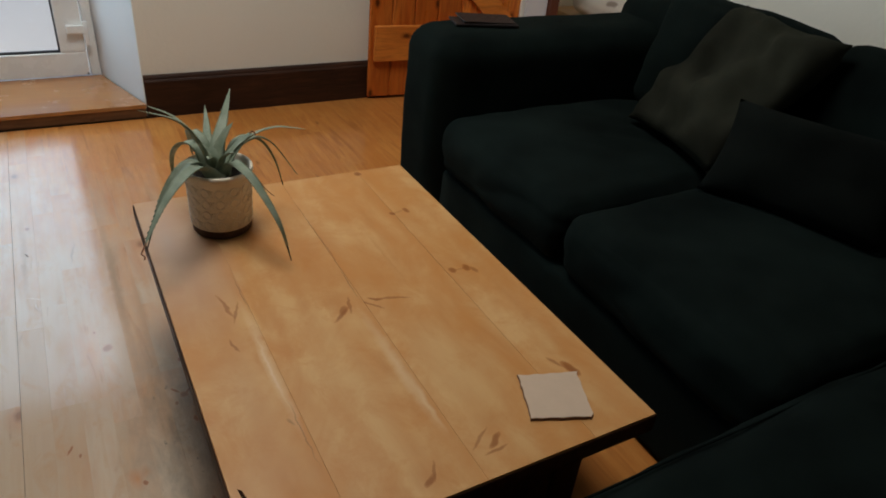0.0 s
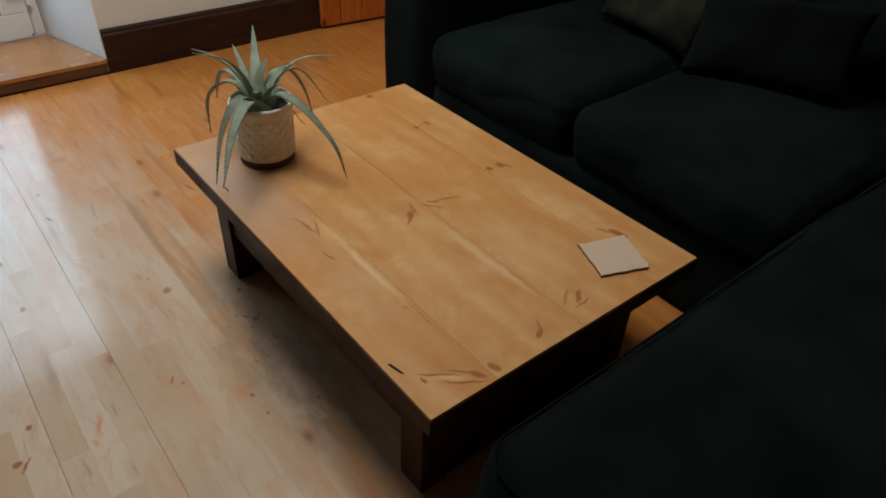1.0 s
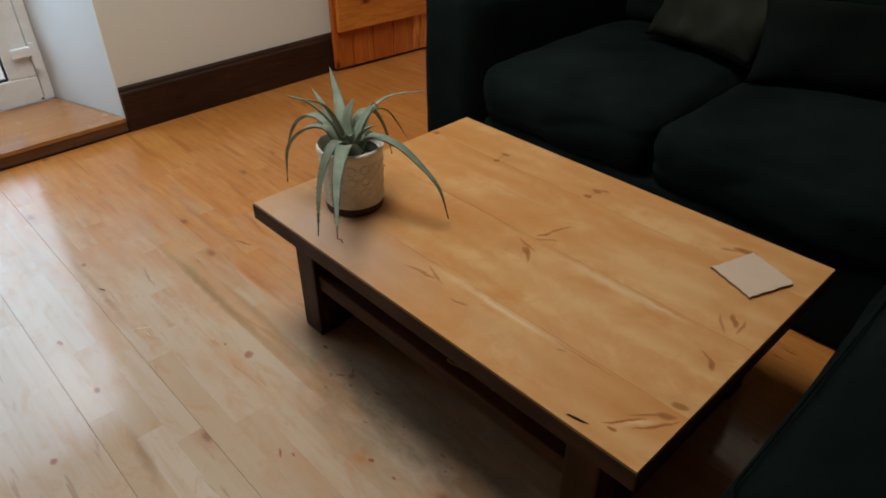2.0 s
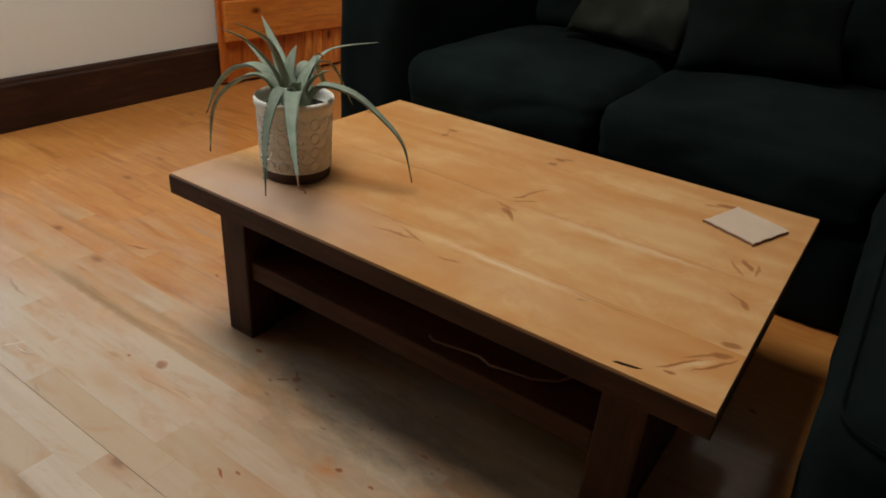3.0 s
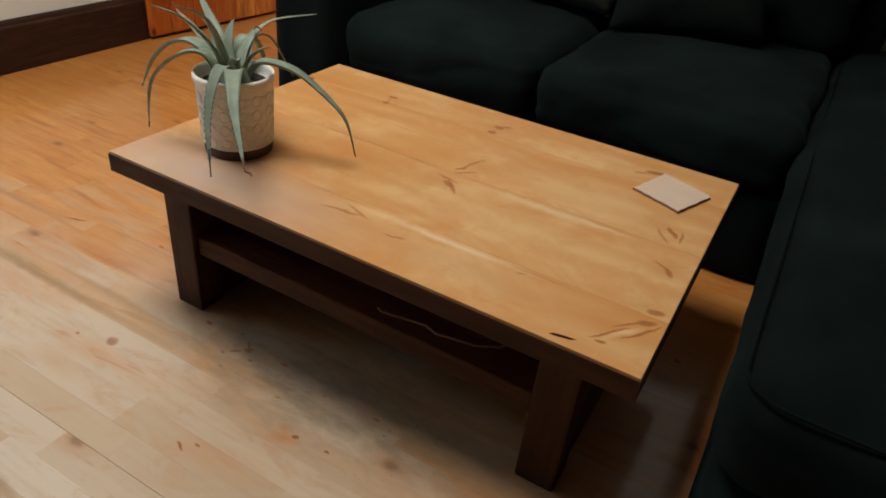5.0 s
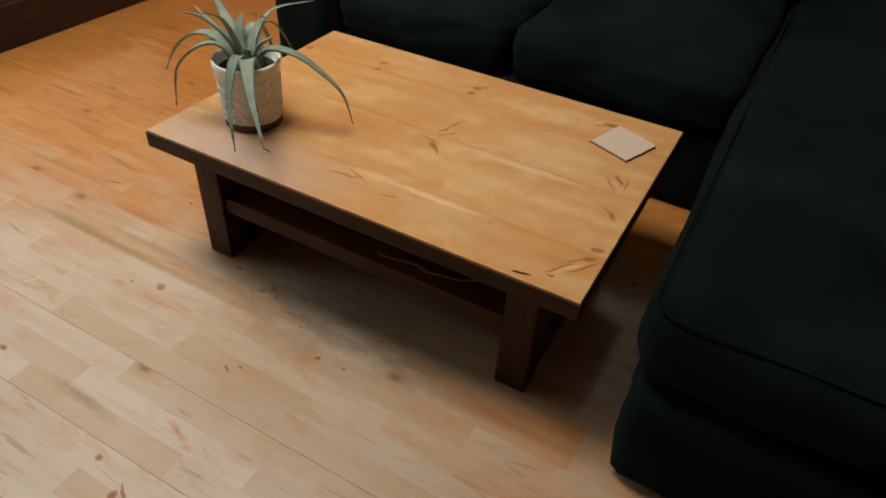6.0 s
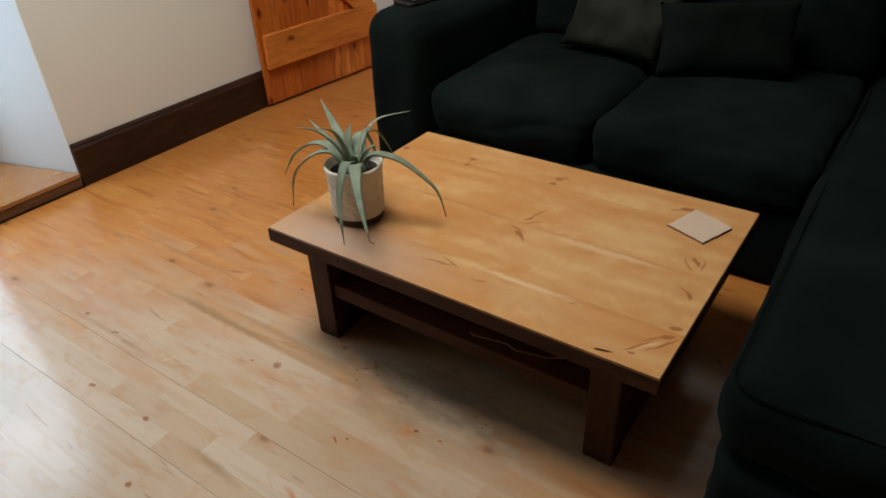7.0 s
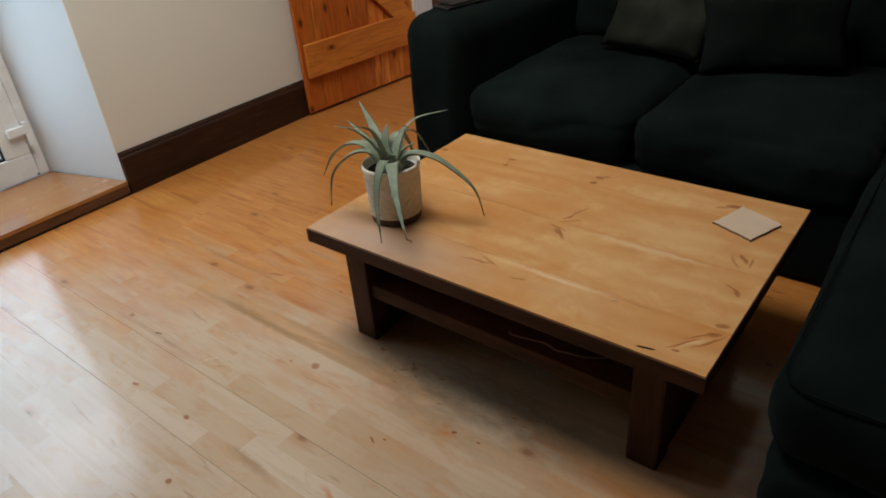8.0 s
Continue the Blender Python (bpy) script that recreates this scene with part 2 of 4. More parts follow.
# the long oval scar by the corner, drawn by its rim
TOP_RIM = [
    ((0.070, 0.071, T), (0.0026, 0.036), 51, 0.95), ((0.098, 0.030, T), (0.0026, 0.040), 58, 0.95), ((0.043, 0.075, T), (0.0040, 0.008), 10, 0.95), ((0.107, 0.053, T), (0.0030, 0.030), 48, 0.6),
    ((0.128, 0.030, T), (0.0070, 0.016), 30, 0.8),
]
FLOOR_KNOTS = [
    ((-0.104, 0.543, 0), (0.006, 0.007), 0, 1.0), ((-0.101, 0.472, 0), (0.003, 0.007), 10, 0.9), ((0.020, 0.779, 0), (0.009, 0.009), 0, 0.95),
    ((0.004, 0.800, 0), (0.004, 0.014), 40, 0.8), ((0.034, 0.790, 0), (0.003, 0.014), -40, 0.8), ((0.000, 0.755, 0), (0.004, 0.006), 0, 0.7), ((0.038, 0.912, 0), (0.005, 0.008), 0, 0.9), ((0.030, 0.690, 0), (0.004, 0.010), 10, 0.7),
    ((0.134, 1.500, 0), (0.004, 0.030), 20, 0.9), ((0.178, 1.228, 0), (0.004, 0.010), 0, 0.8), ((-0.150, 1.105, 0), (0.003, 0.004), 0, 0.8), ((-0.239, 0.700, 0), (0.003, 0.014), -30, 0.9), ((-0.222, 0.676, 0), (0.003, 0.006), 0, 0.7),
    ((-0.125, 1.028, 0), (0.012, 0.014), 0, 0.6), ((-0.543, 0.752, 0), (0.007, 0.009), 0, 0.9), ((-0.588, 0.662, 0), (0.010, 0.010), 20, 1.0), ((-0.573, 0.650, 0), (0.004, 0.022), -35, 0.8),
    ((-0.612, 1.023, 0), (0.008, 0.010), 0, 0.8), ((-0.460, 1.174, 0), (0.007, 0.012), 0, 0.8), ((-0.288, 1.732, 0), (0.006, 0.010), 0, 0.6), ((-0.464, 1.414, 0), (0.006, 0.012), 0, 0.7),
    ((0.018, 0.443, 0), (0.004, 0.010), 0, 0.7), ((0.555, -0.016, 0), (0.006, 0.008), 0, 1.0), ((0.900, 0.060, 0), (0.003, 0.022), 0, 0.9), ((0.860, 0.075, 0), (0.003, 0.014), 0, 0.9),
]
PALE, POT_SHADE, AMBER = (0.76, 0.56, 0.34), (0.47, 0.170, 0.034), (0.50, 0.21, 0.055)
CRACK = (0.10, 0.045, 0.018)
TOP_MARKS = [
    # The second mark is the pot's shadow put into the colour, as orange.
    ((0.045, 0.900, T), (0.15, 0.42), 0, 0.85, (0.47, 0.355, 0.285)), ((0.290, 0.800, T), (0.14, 0.20), 25, 0.5, POT_SHADE),
    ((0.138, 0.400, T), (0.014, 0.22), 0, 0.6, PALE), ((0.137, 0.380, T), (0.004, 0.13), 0, 0.4, (0.80, 0.62, 0.42)), ((0.360, 0.300, T), (0.016, 0.22), 0, 0.5, PALE), ((0.365, 0.190, T), (0.007, 0.08), 0, 0.5, PALE),
    ((0.147, 0.640, T), (0.0014, 0.085), 1, 0.75, CRACK), ((0.141, 0.215, T), (0.0016, 0.090), 2, 0.6, CRACK), ((0.130, 0.245, T), (0.004, 0.012), 20, 0.55, CRACK), ((0.379, 0.780, T), (0.0013, 0.26), 0, 0.6, CRACK), ((0.374, 0.590, T), (0.0016, 0.075), -2, 0.8, CRACK),
    ((0.602, 0.600, T), (0.0012, 0.50), 0, 0.3, CRACK), ((0.495, 0.660, T), (0.006, 0.16), 0, 0.45, AMBER), ((0.520, 0.780, T), (0.010, 0.20), -3, 0.35, AMBER),
    ((0.080, 0.350, T), (0.06, 0.25), 0, 0.30, (0.52, 0.30, 0.15)), ((0.450, 0.250, T), (0.09, 0.18), 0, 0.45, (0.70, 0.45, 0.20)), ((0.250, 0.330, T), (0.07, 0.20), 5, 0.4, (0.70, 0.45, 0.20)),
    ((0.335, 0.310, T), (0.018, 0.060), 5, 0.5, AMBER), ((0.450, 0.110, T), (0.05, 0.035), 10, 0.4, AMBER), ((0.290, 0.050, T), (0.04, 0.035), 10, 0.5, AMBER), ((0.170, 0.040, T), (0.03, 0.040), 20, 0.5, AMBER),
    ((0.325, 0.520, T), (0.035, 0.060), 0, 0.45, AMBER), ((0.640, 0.550, T), (0.050, 0.050), 0, 0.35, AMBER), ((0.620, 0.840, T), (0.050, 0.050), 0, 0.35, AMBER), ((0.690, 0.420, T), (0.02, 0.30), 0, 0.35, AMBER),
    ((0.084, 0.052, T), (0.009, 0.046), 53, 0.7, (0.78, 0.54, 0.29)),
]
BROWN, ORANGE = (0.33, 0.185, 0.075), (0.55, 0.20, 0.045)
FLOOR_MARKS = [
    # the first mark: dirt along the table's edge, with shade there painted in
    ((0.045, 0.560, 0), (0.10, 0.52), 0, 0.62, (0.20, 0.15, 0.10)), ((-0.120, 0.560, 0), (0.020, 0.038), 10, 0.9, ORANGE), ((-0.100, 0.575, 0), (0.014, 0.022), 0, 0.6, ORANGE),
    ((-0.069, 1.330, 0), (0.017, 0.46), 0, 0.95, BROWN), ((-0.060, 1.450, 0), (0.024, 0.12), -4, 0.6, BROWN), ((-0.020, 1.180, 0), (0.014, 0.22), 0, 0.55, BROWN), ((-0.300, 1.560, 0), (0.012, 0.30), 0, 0.5, BROWN), ((0.110, 1.700, 0), (0.014, 0.35), 0, 0.5, (0.30, 0.12, 0.03)),
    ((-0.462, 0.900, 0), (0.016, 0.13), -4, 0.85, BROWN), ((-0.418, 0.668, 0), (0.011, 0.050), -15, 0.85, ORANGE), ((-0.440, 0.620, 0), (0.008, 0.020), 0, 0.6, ORANGE),
    ((-0.235, 1.060, 0), (0.030, 0.090), 0, 0.5, (0.52, 0.30, 0.13)), ((-0.255, 1.150, 0), (0.020, 0.070), 10, 0.4, (0.52, 0.30, 0.13)), ((-0.168, 1.535, 0), (0.004, 0.085), -8, 0.6, (0.20, 0.11, 0.05)),
    ((-0.283, 1.322, 0), (0.0025, 0.034), 60, 0.7, (0.86, 0.76, 0.60)), ((-0.279, 1.285, 0), (0.0025, 0.034), 10, 0.6, (0.86, 0.76, 0.60)), ((0.020, 0.250, 0), (0.05, 0.20), 0, 0.45, (0.50, 0.27, 0.10)),
    ((-0.270, 0.470, 0), (0.020, 0.05), 0, 0.4, ORANGE), ((0.209, -0.041, 0), (0.030, 0.040), 20, 0.3, (0.34, 0.25, 0.16)),
]
SEAMS = [0.0, 0.150, 0.378, 0.602, 0.745]


def near_plank(items, x0, x1):
    return [i for i in items if x0 - i[1][0] - 0.004 < i[0][0] < x1 + i[1][0] + 0.004 or x0 < i[0][0] < x1]


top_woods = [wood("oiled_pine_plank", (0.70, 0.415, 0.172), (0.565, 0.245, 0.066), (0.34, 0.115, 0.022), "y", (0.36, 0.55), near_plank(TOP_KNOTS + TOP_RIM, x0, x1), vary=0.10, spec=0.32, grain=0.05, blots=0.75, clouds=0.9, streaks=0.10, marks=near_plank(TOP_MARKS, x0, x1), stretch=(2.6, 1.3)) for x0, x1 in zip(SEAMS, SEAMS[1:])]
dark_wood = wood("dark_stained_wood", (0.098, 0.037, 0.0140), (0.056, 0.0200, 0.0075), (0.014, 0.005, 0.0025), "y", (0.45, 0.65), vary=0.2, spec=0.14, grain=0.85, clouds=0.5)
dark_wood_up = wood("dark_stained_post", (0.098, 0.037, 0.0140), (0.056, 0.0200, 0.0075), (0.014, 0.005, 0.0025), "z", (0.45, 0.65), vary=0.2, spec=0.14, grain=0.85, clouds=0.5)
skirting_wood = wood("dark_varnished_skirting", (0.080, 0.031, 0.013), (0.034, 0.013, 0.006), (0.008, 0.004, 0.003), "x", (0.45, 0.65), vary=0.1, grain=0.8, spec=0.25, clouds=0.7, streaks=0.6)
# the floor's colour also carries the door's sheen and the table's shade
floor_wood = wood("varnished_pine_floor", (0.67, 0.295, 0.074), (0.55, 0.195, 0.040), (0.26, 0.075, 0.015), "y", (0.32, 0.48), FLOOR_KNOTS, vary=0.30, knot_field=2.2, knot_size=0.34, knot_tone=0.6, knot_deep=0.6, coat=0.80, coat_rough=0.13, spec=0.3, grain=0.32, blots=0.6, clouds=0.55, worn=((-0.82, 0.95), (1.27, 1.95), (0.585, 0.455, 0.322)), streaks=0.9, marks=FLOOR_MARKS, grime_shade=((0.03, 0.57), (0.20, 0.56)))
step_wood = wood("varnished_step_wood", (0.46, 0.21, 0.07), (0.40, 0.16, 0.045), (0.22, 0.07, 0.02), "x", (0.15, 0.3), vary=0.1, coat=0.9, coat_rough=0.08)
door_wood = wood("orange_pine_plank", (0.95, 0.37, 0.065), (0.68, 0.155, 0.018), (0.17, 0.024, 0.004), "z", (0.25, 0.42), vary=0.8, knot_field=7.0, knot_size=1.35, grain=0.8, streaks=1.0)
ledge_wood = wood("orange_pine_ledge", (0.82, 0.30, 0.052), (0.68, 0.20, 0.030), (0.30, 0.055, 0.009), "x", (0.25, 0.42), vary=0.1, knot_field=2.5, knot_size=0.5, grain=0.5, streaks=0.6)
chest_wood = wood("pale_pine_chest", (0.66, 0.40, 0.17), (0.58, 0.31, 0.11), (0.38, 0.17, 0.05), "y", (0.35, 0.5), vary=0.1)
frame_wood = wood("dark_red_door_frame", (0.13, 0.035, 0.015), (0.10, 0.025, 0.010), (0.04, 0.010, 0.005), "z", (0.3, 0.5), vary=0.1)
riser_wood = wood("brown_varnished_riser", (0.20, 0.090, 0.040), (0.14, 0.058, 0.024), (0.05, 0.018, 0.008), "x", (0.25, 0.4), vary=0.1, grain=0.7)
wall_paint = plaster("warm_white_wall_paint", (0.88, 0.87, 0.77))
reveal_paint = plaster("cool_white_reveal_paint", (0.76, 0.77, 0.78))
# the unseen ceiling and two unseen walls are kept dark to cut bounced light
ceiling_paint = plaster("low_bounce_ceiling_grey", (0.26, 0.25, 0.23))
plain_paint = plaster("low_bounce_wall_grey", (0.16, 0.15, 0.14))
sofa_cloth = fabric("dark_green_velvet", (0.0028, 0.0047, 0.0043), (0.0090, 0.0150, 0.0130), sheen=0.12)
pillow_cloth = fabric("grey_olive_velvet", (0.012, 0.0125, 0.009), (0.031, 0.033, 0.023), sheen=0.08)
pillow_dark_cloth = fabric("dark_green_pillow_cloth", (0.0038, 0.0050, 0.0043), (0.0085, 0.0112, 0.0094), sheen=0.05)


def printed_linen():
    m = Mat("printed_pale_linen", rough=0.92, spec=0.1)
    v = m.coords((1, 0.55, 1))
    spot = m.noise(v, 11.0, 1, 0.4)
    base = m.mix(m.noise(m.coords(), 9.0, 4), (0.74, 0.69, 0.61), (0.60, 0.54, 0.46))
    m.colour(m.mix(m.ramp(spot, (0.60, 0.0), (0.64, 0.8)), base, (0.24, 0.18, 0.14)))
    m.bump(m.noise(m.coords(), 30.0, 4), 0.5, 0.004)
    return m.m


linen = printed_linen()
upvc = plain("white_upvc", (0.86, 0.86, 0.83), 0.28, amount=0.06)
gasket = plain("black_rubber_gasket", (0.02, 0.02, 0.022), 0.6)
steel = plain("dull_steel", (0.45, 0.45, 0.46), 0.35, 1.0)
subfloor = plain("dark_gap", (0.03, 0.018, 0.010), 0.9)
soil_stuff = plain("dark_potting_soil", (0.022, 0.015, 0.010), 0.95, scale=160.0, amount=0.6, bump=0.006)
paving = plain("pale_concrete_paving", (0.72, 0.72, 0.71), 0.85, scale=12.0, bump=0.004)
paper = plain("cream_paper", (0.62, 0.55, 0.44), 0.8, scale=8.0)
slate = plain("pale_pinkish_stone", (0.66, 0.49, 0.35), 0.75, scale=26.0, amount=0.25, bump=0.002)
slate_edge = plain("broken_dark_stone_edge", (0.24, 0.125, 0.070), 0.85, scale=120.0, bump=0.004)
black_leather = plain("dark_brown_leather", (0.009, 0.0045, 0.0035), 0.55, scale=200.0, bump=0.001)
cord_skin = plain("pale_brown_cord", (0.32, 0.20, 0.13), 0.5)
red_card = plain("dark_red_card", (0.05, 0.008, 0.006), 0.45)
white_mark = plain("white_bar", (0.7, 0.68, 0.64), 0.6)
dent = plain("deep_crack", (0.030, 0.013, 0.007), 0.9, spec=0.05)
clay = plain("bare_brown_stoneware", (0.085, 0.045, 0.026), 0.8, scale=90.0, amount=0.4, bump=0.001)
dark_tip = plain("blackened_tip", (0.020, 0.022, 0.016), 0.6)
tip_brown = plain("dry_brown_leaf_tip", (0.22, 0.075, 0.025), 0.8)


def glaze():
    m = Mat("cream_crackle_glaze", rough=0.48, spec=0.35)
    f = m.noise(m.coords(), 24.0, 5)
    crack = m.voronoi(m.coords(), 180.0, "DISTANCE_TO_EDGE")
    col = m.mix(m.ramp(f, (0.35, 0.0), (0.7, 0.8)), (0.85, 0.79, 0.655), (0.74, 0.66, 0.51))
    col = m.mix(m.ramp(crack, (0.0, 0.35), (0.05, 0.0)), col, (0.30, 0.24, 0.17))
    m.colour(col)
    m.bump(f, 0.2, 0.001)
    return m.m


def leaf_skin():
    m = Mat("grey_green_leaf", rough=0.58, spec=0.25)
    v = m.coords(random_shift=3.0)
    f = m.noise(v, 30.0, 4)
    speck = m.noise(v, 240.0, 2)
    col = m.mix(m.ramp(f, (0.3, 0.0), (0.7, 1.0)), (0.185, 0.225, 0.150), (0.330, 0.365, 0.265))
    col = m.mix(m.ramp(speck, (0.62, 0.0), (0.72, 0.4)), col, (0.36, 0.40, 0.29))
    col = m.mix(m.math("MULTIPLY", m.random(), 0.4), col, (0.13, 0.185, 0.130))
    m.colour(col)
    m.b.inputs["Subsurface Weight"].default_value = 0.0
    m.bump(f, 0.2, 0.001)
    return m.m


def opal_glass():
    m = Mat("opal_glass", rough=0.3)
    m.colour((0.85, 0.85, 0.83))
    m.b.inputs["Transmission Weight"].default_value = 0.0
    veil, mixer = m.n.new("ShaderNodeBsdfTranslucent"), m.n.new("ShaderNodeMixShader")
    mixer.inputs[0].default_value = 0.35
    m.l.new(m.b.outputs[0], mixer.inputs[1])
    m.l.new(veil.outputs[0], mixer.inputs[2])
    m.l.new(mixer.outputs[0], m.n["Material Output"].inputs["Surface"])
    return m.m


def clear_glass():
    m = bpy.data.materials.new("window_glass")
    m.use_nodes = True
    n, l = m.node_tree.nodes, m.node_tree.links
    n.clear()
    out, mixer = n.new("ShaderNodeOutputMaterial"), n.new("ShaderNodeMixShader")
    clear, gloss, fr = n.new("ShaderNodeBsdfTransparent"), n.new("ShaderNodeBsdfGlossy"), n.new("ShaderNodeFresnel")
    gloss.inputs["Roughness"].default_value = 0.02
    l.new(fr.outputs[0], mixer.inputs[0])
    l.new(clear.outputs[0], mixer.inputs[1])
    l.new(gloss.outputs[0], mixer.inputs[2])
    l.new(mixer.outputs[0], out.inputs["Surface"])
    return m


relief_glaze = plain("pale_raised_glaze", (0.84, 0.80, 0.70), 0.3, amount=0.15)
pot_glaze, leaf_green, glass, opal = glaze(), leaf_skin(), clear_glass(), opal_glass()


# ---- makers ----
PLACE = {}


def thing(name, at, label, category, group="", kind=""):
    """An empty at the base of a thing, which parents its parts."""
    ob = new(name)
    ob.empty_display_size = 0.05
    ob.matrix_basis = Matrix.Translation(at)
    PLACE[ob] = Matrix.Translation(at)
    return tagged(ob, label, category, group, kind)


def mesh_of(name, bm, material, smooth=False):
    me = bpy.data.meshes.new(name)
    if smooth:
        for f in bm.faces:
            f.smooth = True
    bm.to_mesh(me)
    bm.free()
    me.materials.append(material)
    return me


def part(name, bm, material, parent=None, label="", smooth=False):
    """One mesh object; its vertices are in world metres."""
    ob = new(name, mesh_of(name, bm, material, smooth))
    if parent:
        ob.parent = parent
        ob.matrix_parent_inverse = PLACE.get(parent, Matrix()).inverted()
    return tagged(ob, label)


def box(x0, y0, z0, x1, y1, z1, bevel=0.0, segments=1):
    bm = bmesh.new()
    bmesh.ops.create_cube(bm, size=1, matrix=Matrix.Translation(((x0 + x1) / 2, (y0 + y1) / 2, (z0 + z1) / 2)) @ Matrix.Diagonal((x1 - x0, y1 - y0, z1 - z0, 1)))
    if bevel:
        bmesh.ops.bevel(bm, geom=bm.edges[:], offset=bevel, segments=segments, affect="EDGES", profile=0.6)
    return bm


def join(*bms):
    out = bmesh.new()
    for b in bms:
        me = bpy.data.meshes.new("tmp")
        b.to_mesh(me)
        b.free()
        out.from_mesh(me)
        bpy.data.meshes.remove(me)
    return out


def moved(bm, m):
    bmesh.ops.transform(bm, matrix=m, verts=bm.verts[:])
    return bm


def prism(points, axis, lo, hi):
    """A polygon drawn out along x or y or z; points are the two other coordinates in order."""
    def at(p, t):
        return {"x": (t, p[0], p[1]), "y": (p[0], t, p[1]), "z": (p[0], p[1], t)}[axis]
    bm = bmesh.new()
    a = [bm.verts.new(at(p, lo)) for p in points]
    b = [bm.verts.new(at(p, hi)) for p in points]
    bm.faces.new(a), bm.faces.new(b[::-1])
    for i in range(len(points)):
        j = (i + 1) % len(points)
        bm.faces.new((a[j], a[i], b[i], b[j]))
    bmesh.ops.recalc_face_normals(bm, faces=bm.faces[:])
    return bm


def lathe(profile, centre, steps=48):
    """A turned body; profile: (radius, height)."""
    bm = bmesh.new()
    rings = []
    for r, z in profile:
        rings.append([bm.verts.new((centre[0] + r * math.cos(2 * math.pi * k / steps), centre[1] + r * math.sin(2 * math.pi * k / steps), centre[2] + z)) for k in range(steps)])
    for a, b in zip(rings, rings[1:]):
        for k in range(steps):
            bm.faces.new((a[k], a[(k + 1) % steps], b[(k + 1) % steps], b[k]))
    bm.faces.new(rings[0][::-1])
    bm.faces.new(rings[-1])
    return bm


def tube(points, radius, sides=8, closed=False):
    """A round bar along points."""
    bm, rings, n = bmesh.new(), [], len(points)
    pts = [Vector(p) for p in points]
    for i, p in enumerate(pts):
        a, b = (pts[i - 1], pts[(i + 1) % n]) if closed else (pts[max(0, i - 1)], pts[min(n - 1, i + 1)])
        q = (b - a).to_track_quat("Z", "Y")
        rings.append([bm.verts.new(p + q @ Vector((radius * math.cos(2 * math.pi * k / sides), radius * math.sin(2 * math.pi * k / sides), 0))) for k in range(sides)])
    for i in range(n if closed else n - 1):
        a, b = rings[i], rings[(i + 1) % n]
        for k in range(sides):
            bm.faces.new((a[k], a[(k + 1) % sides], b[(k + 1) % sides], b[k]))
    if not closed:
        bm.faces.new(rings[0][::-1]), bm.faces.new(rings[-1])
    bmesh.ops.recalc_face_normals(bm, faces=bm.faces[:])
    return bm


def soft_box(size, radius, puff=(0, 0, 0), wrinkle=0.006, n=18, seed=0, fold=0.0):
    """An upholstered block about its own centre: rounded edges, swollen faces, slight creases."""
    bm = bmesh.new()
    bmesh.ops.create_cube(bm, size=2)
    bmesh.ops.subdivide_edges(bm, edges=bm.edges[:], cuts=n, use_grid_fill=True)
    h = Vector(size) / 2
    for v in bm.verts:
        u = v.co.copy()
        p = Vector([math.copysign(min(1, abs(c)), c) * s for c, s in zip(u, h)])
        inner = Vector([max(-(s - radius), min(s - radius, c)) for c, s in zip(p, h)])
        d = p - inner
        if d.length > 1e-6:
            p = inner + d.normalized() * min(radius, max(abs(c) for c in d))
        x2, y2, z2 = 1 - u.x ** 2, 1 - u.y ** 2, 1 - u.z ** 2
        p.x += math.copysign(puff[0] * y2 * z2 * abs(u.x), u.x)
        p.y += math.copysign(puff[1] * x2 * z2 * abs(u.y), u.y)
        p.z += math.copysign(puff[2] * x2 ** 0.7 * y2 ** 0.7 * abs(u.z), u.z)
        w = noise.noise(Vector((p.x * 3.1 + seed, p.y * 3.1, p.z * 3.1))) + 0.5 * noise.noise(Vector((p.x * 9 + seed, p.y * 9, p.z * 9)))
        p += u.normalized() * wrinkle * w
        if fold:
            p += u.normalized() * fold * abs(noise.noise(Vector((p.x * 4 + p.y * 5 + seed, p.y * 2, p.z * 14))))
        v.co = p
    return bm


def throw_pillow(width, height, thick, seed, crease=0.01):
    """A pillow in its own xz plane: thin pinched rim, pointed corners, creased faces."""
    bm, n = bmesh.new(), 26
    sides = {}
    for s in (-1, 1):
        for i in range(n + 1):
            for j in range(n + 1):
                u, w = 2 * i / n - 1, 2 * j / n - 1
                rim = abs(u) == 1 or abs(w) == 1
                if rim and s == 1:
                    sides[s, i, j] = sides[-1, i, j]
                    continue
                pinch = 1 - 0.07 * (1 - w * w) * abs(u) ** 3, 1 - 0.07 * (1 - u * u) * abs(w) ** 3
                x, z = u * pinch[0] * width / 2, w * pinch[1] * height / 2
                fat = ((1 - u ** 4) * (1 - w ** 4)) ** 0.55
                c = crease * (noise.noise(Vector((x * 8 + seed, z * 8, s))) + abs(noise.noise(Vector((x * 14 + z * 9 + seed, z * 5, s * 3)))))
                sides[s, i, j] = bm.verts.new((x, s * (thick / 2 * fat + c * fat), z))
    for s in (-1, 1):
        for i in range(n):
            for j in range(n):
                bm.faces.new((sides[s, i, j], sides[s, i + 1, j], sides[s, i + 1, j + 1], sides[s, i, j + 1]))
    bmesh.ops.recalc_face_normals(bm, faces=bm.faces[:])
    return bm


def structure(name, bm, material, label, category, smooth=False):
    return tagged(part(name, bm, material, None, "", smooth), label, category, "", "structure")


# ---- the room ----
WALL_Y, WALL_X, WEST, SOUTH, CEIL = 2.605, 2.10, -3.40, -3.60, 3.00
DOOR_Y, DOOR_END = 3.035, -0.95      # plane of the glazed door, and its far side
STEP = 0.060

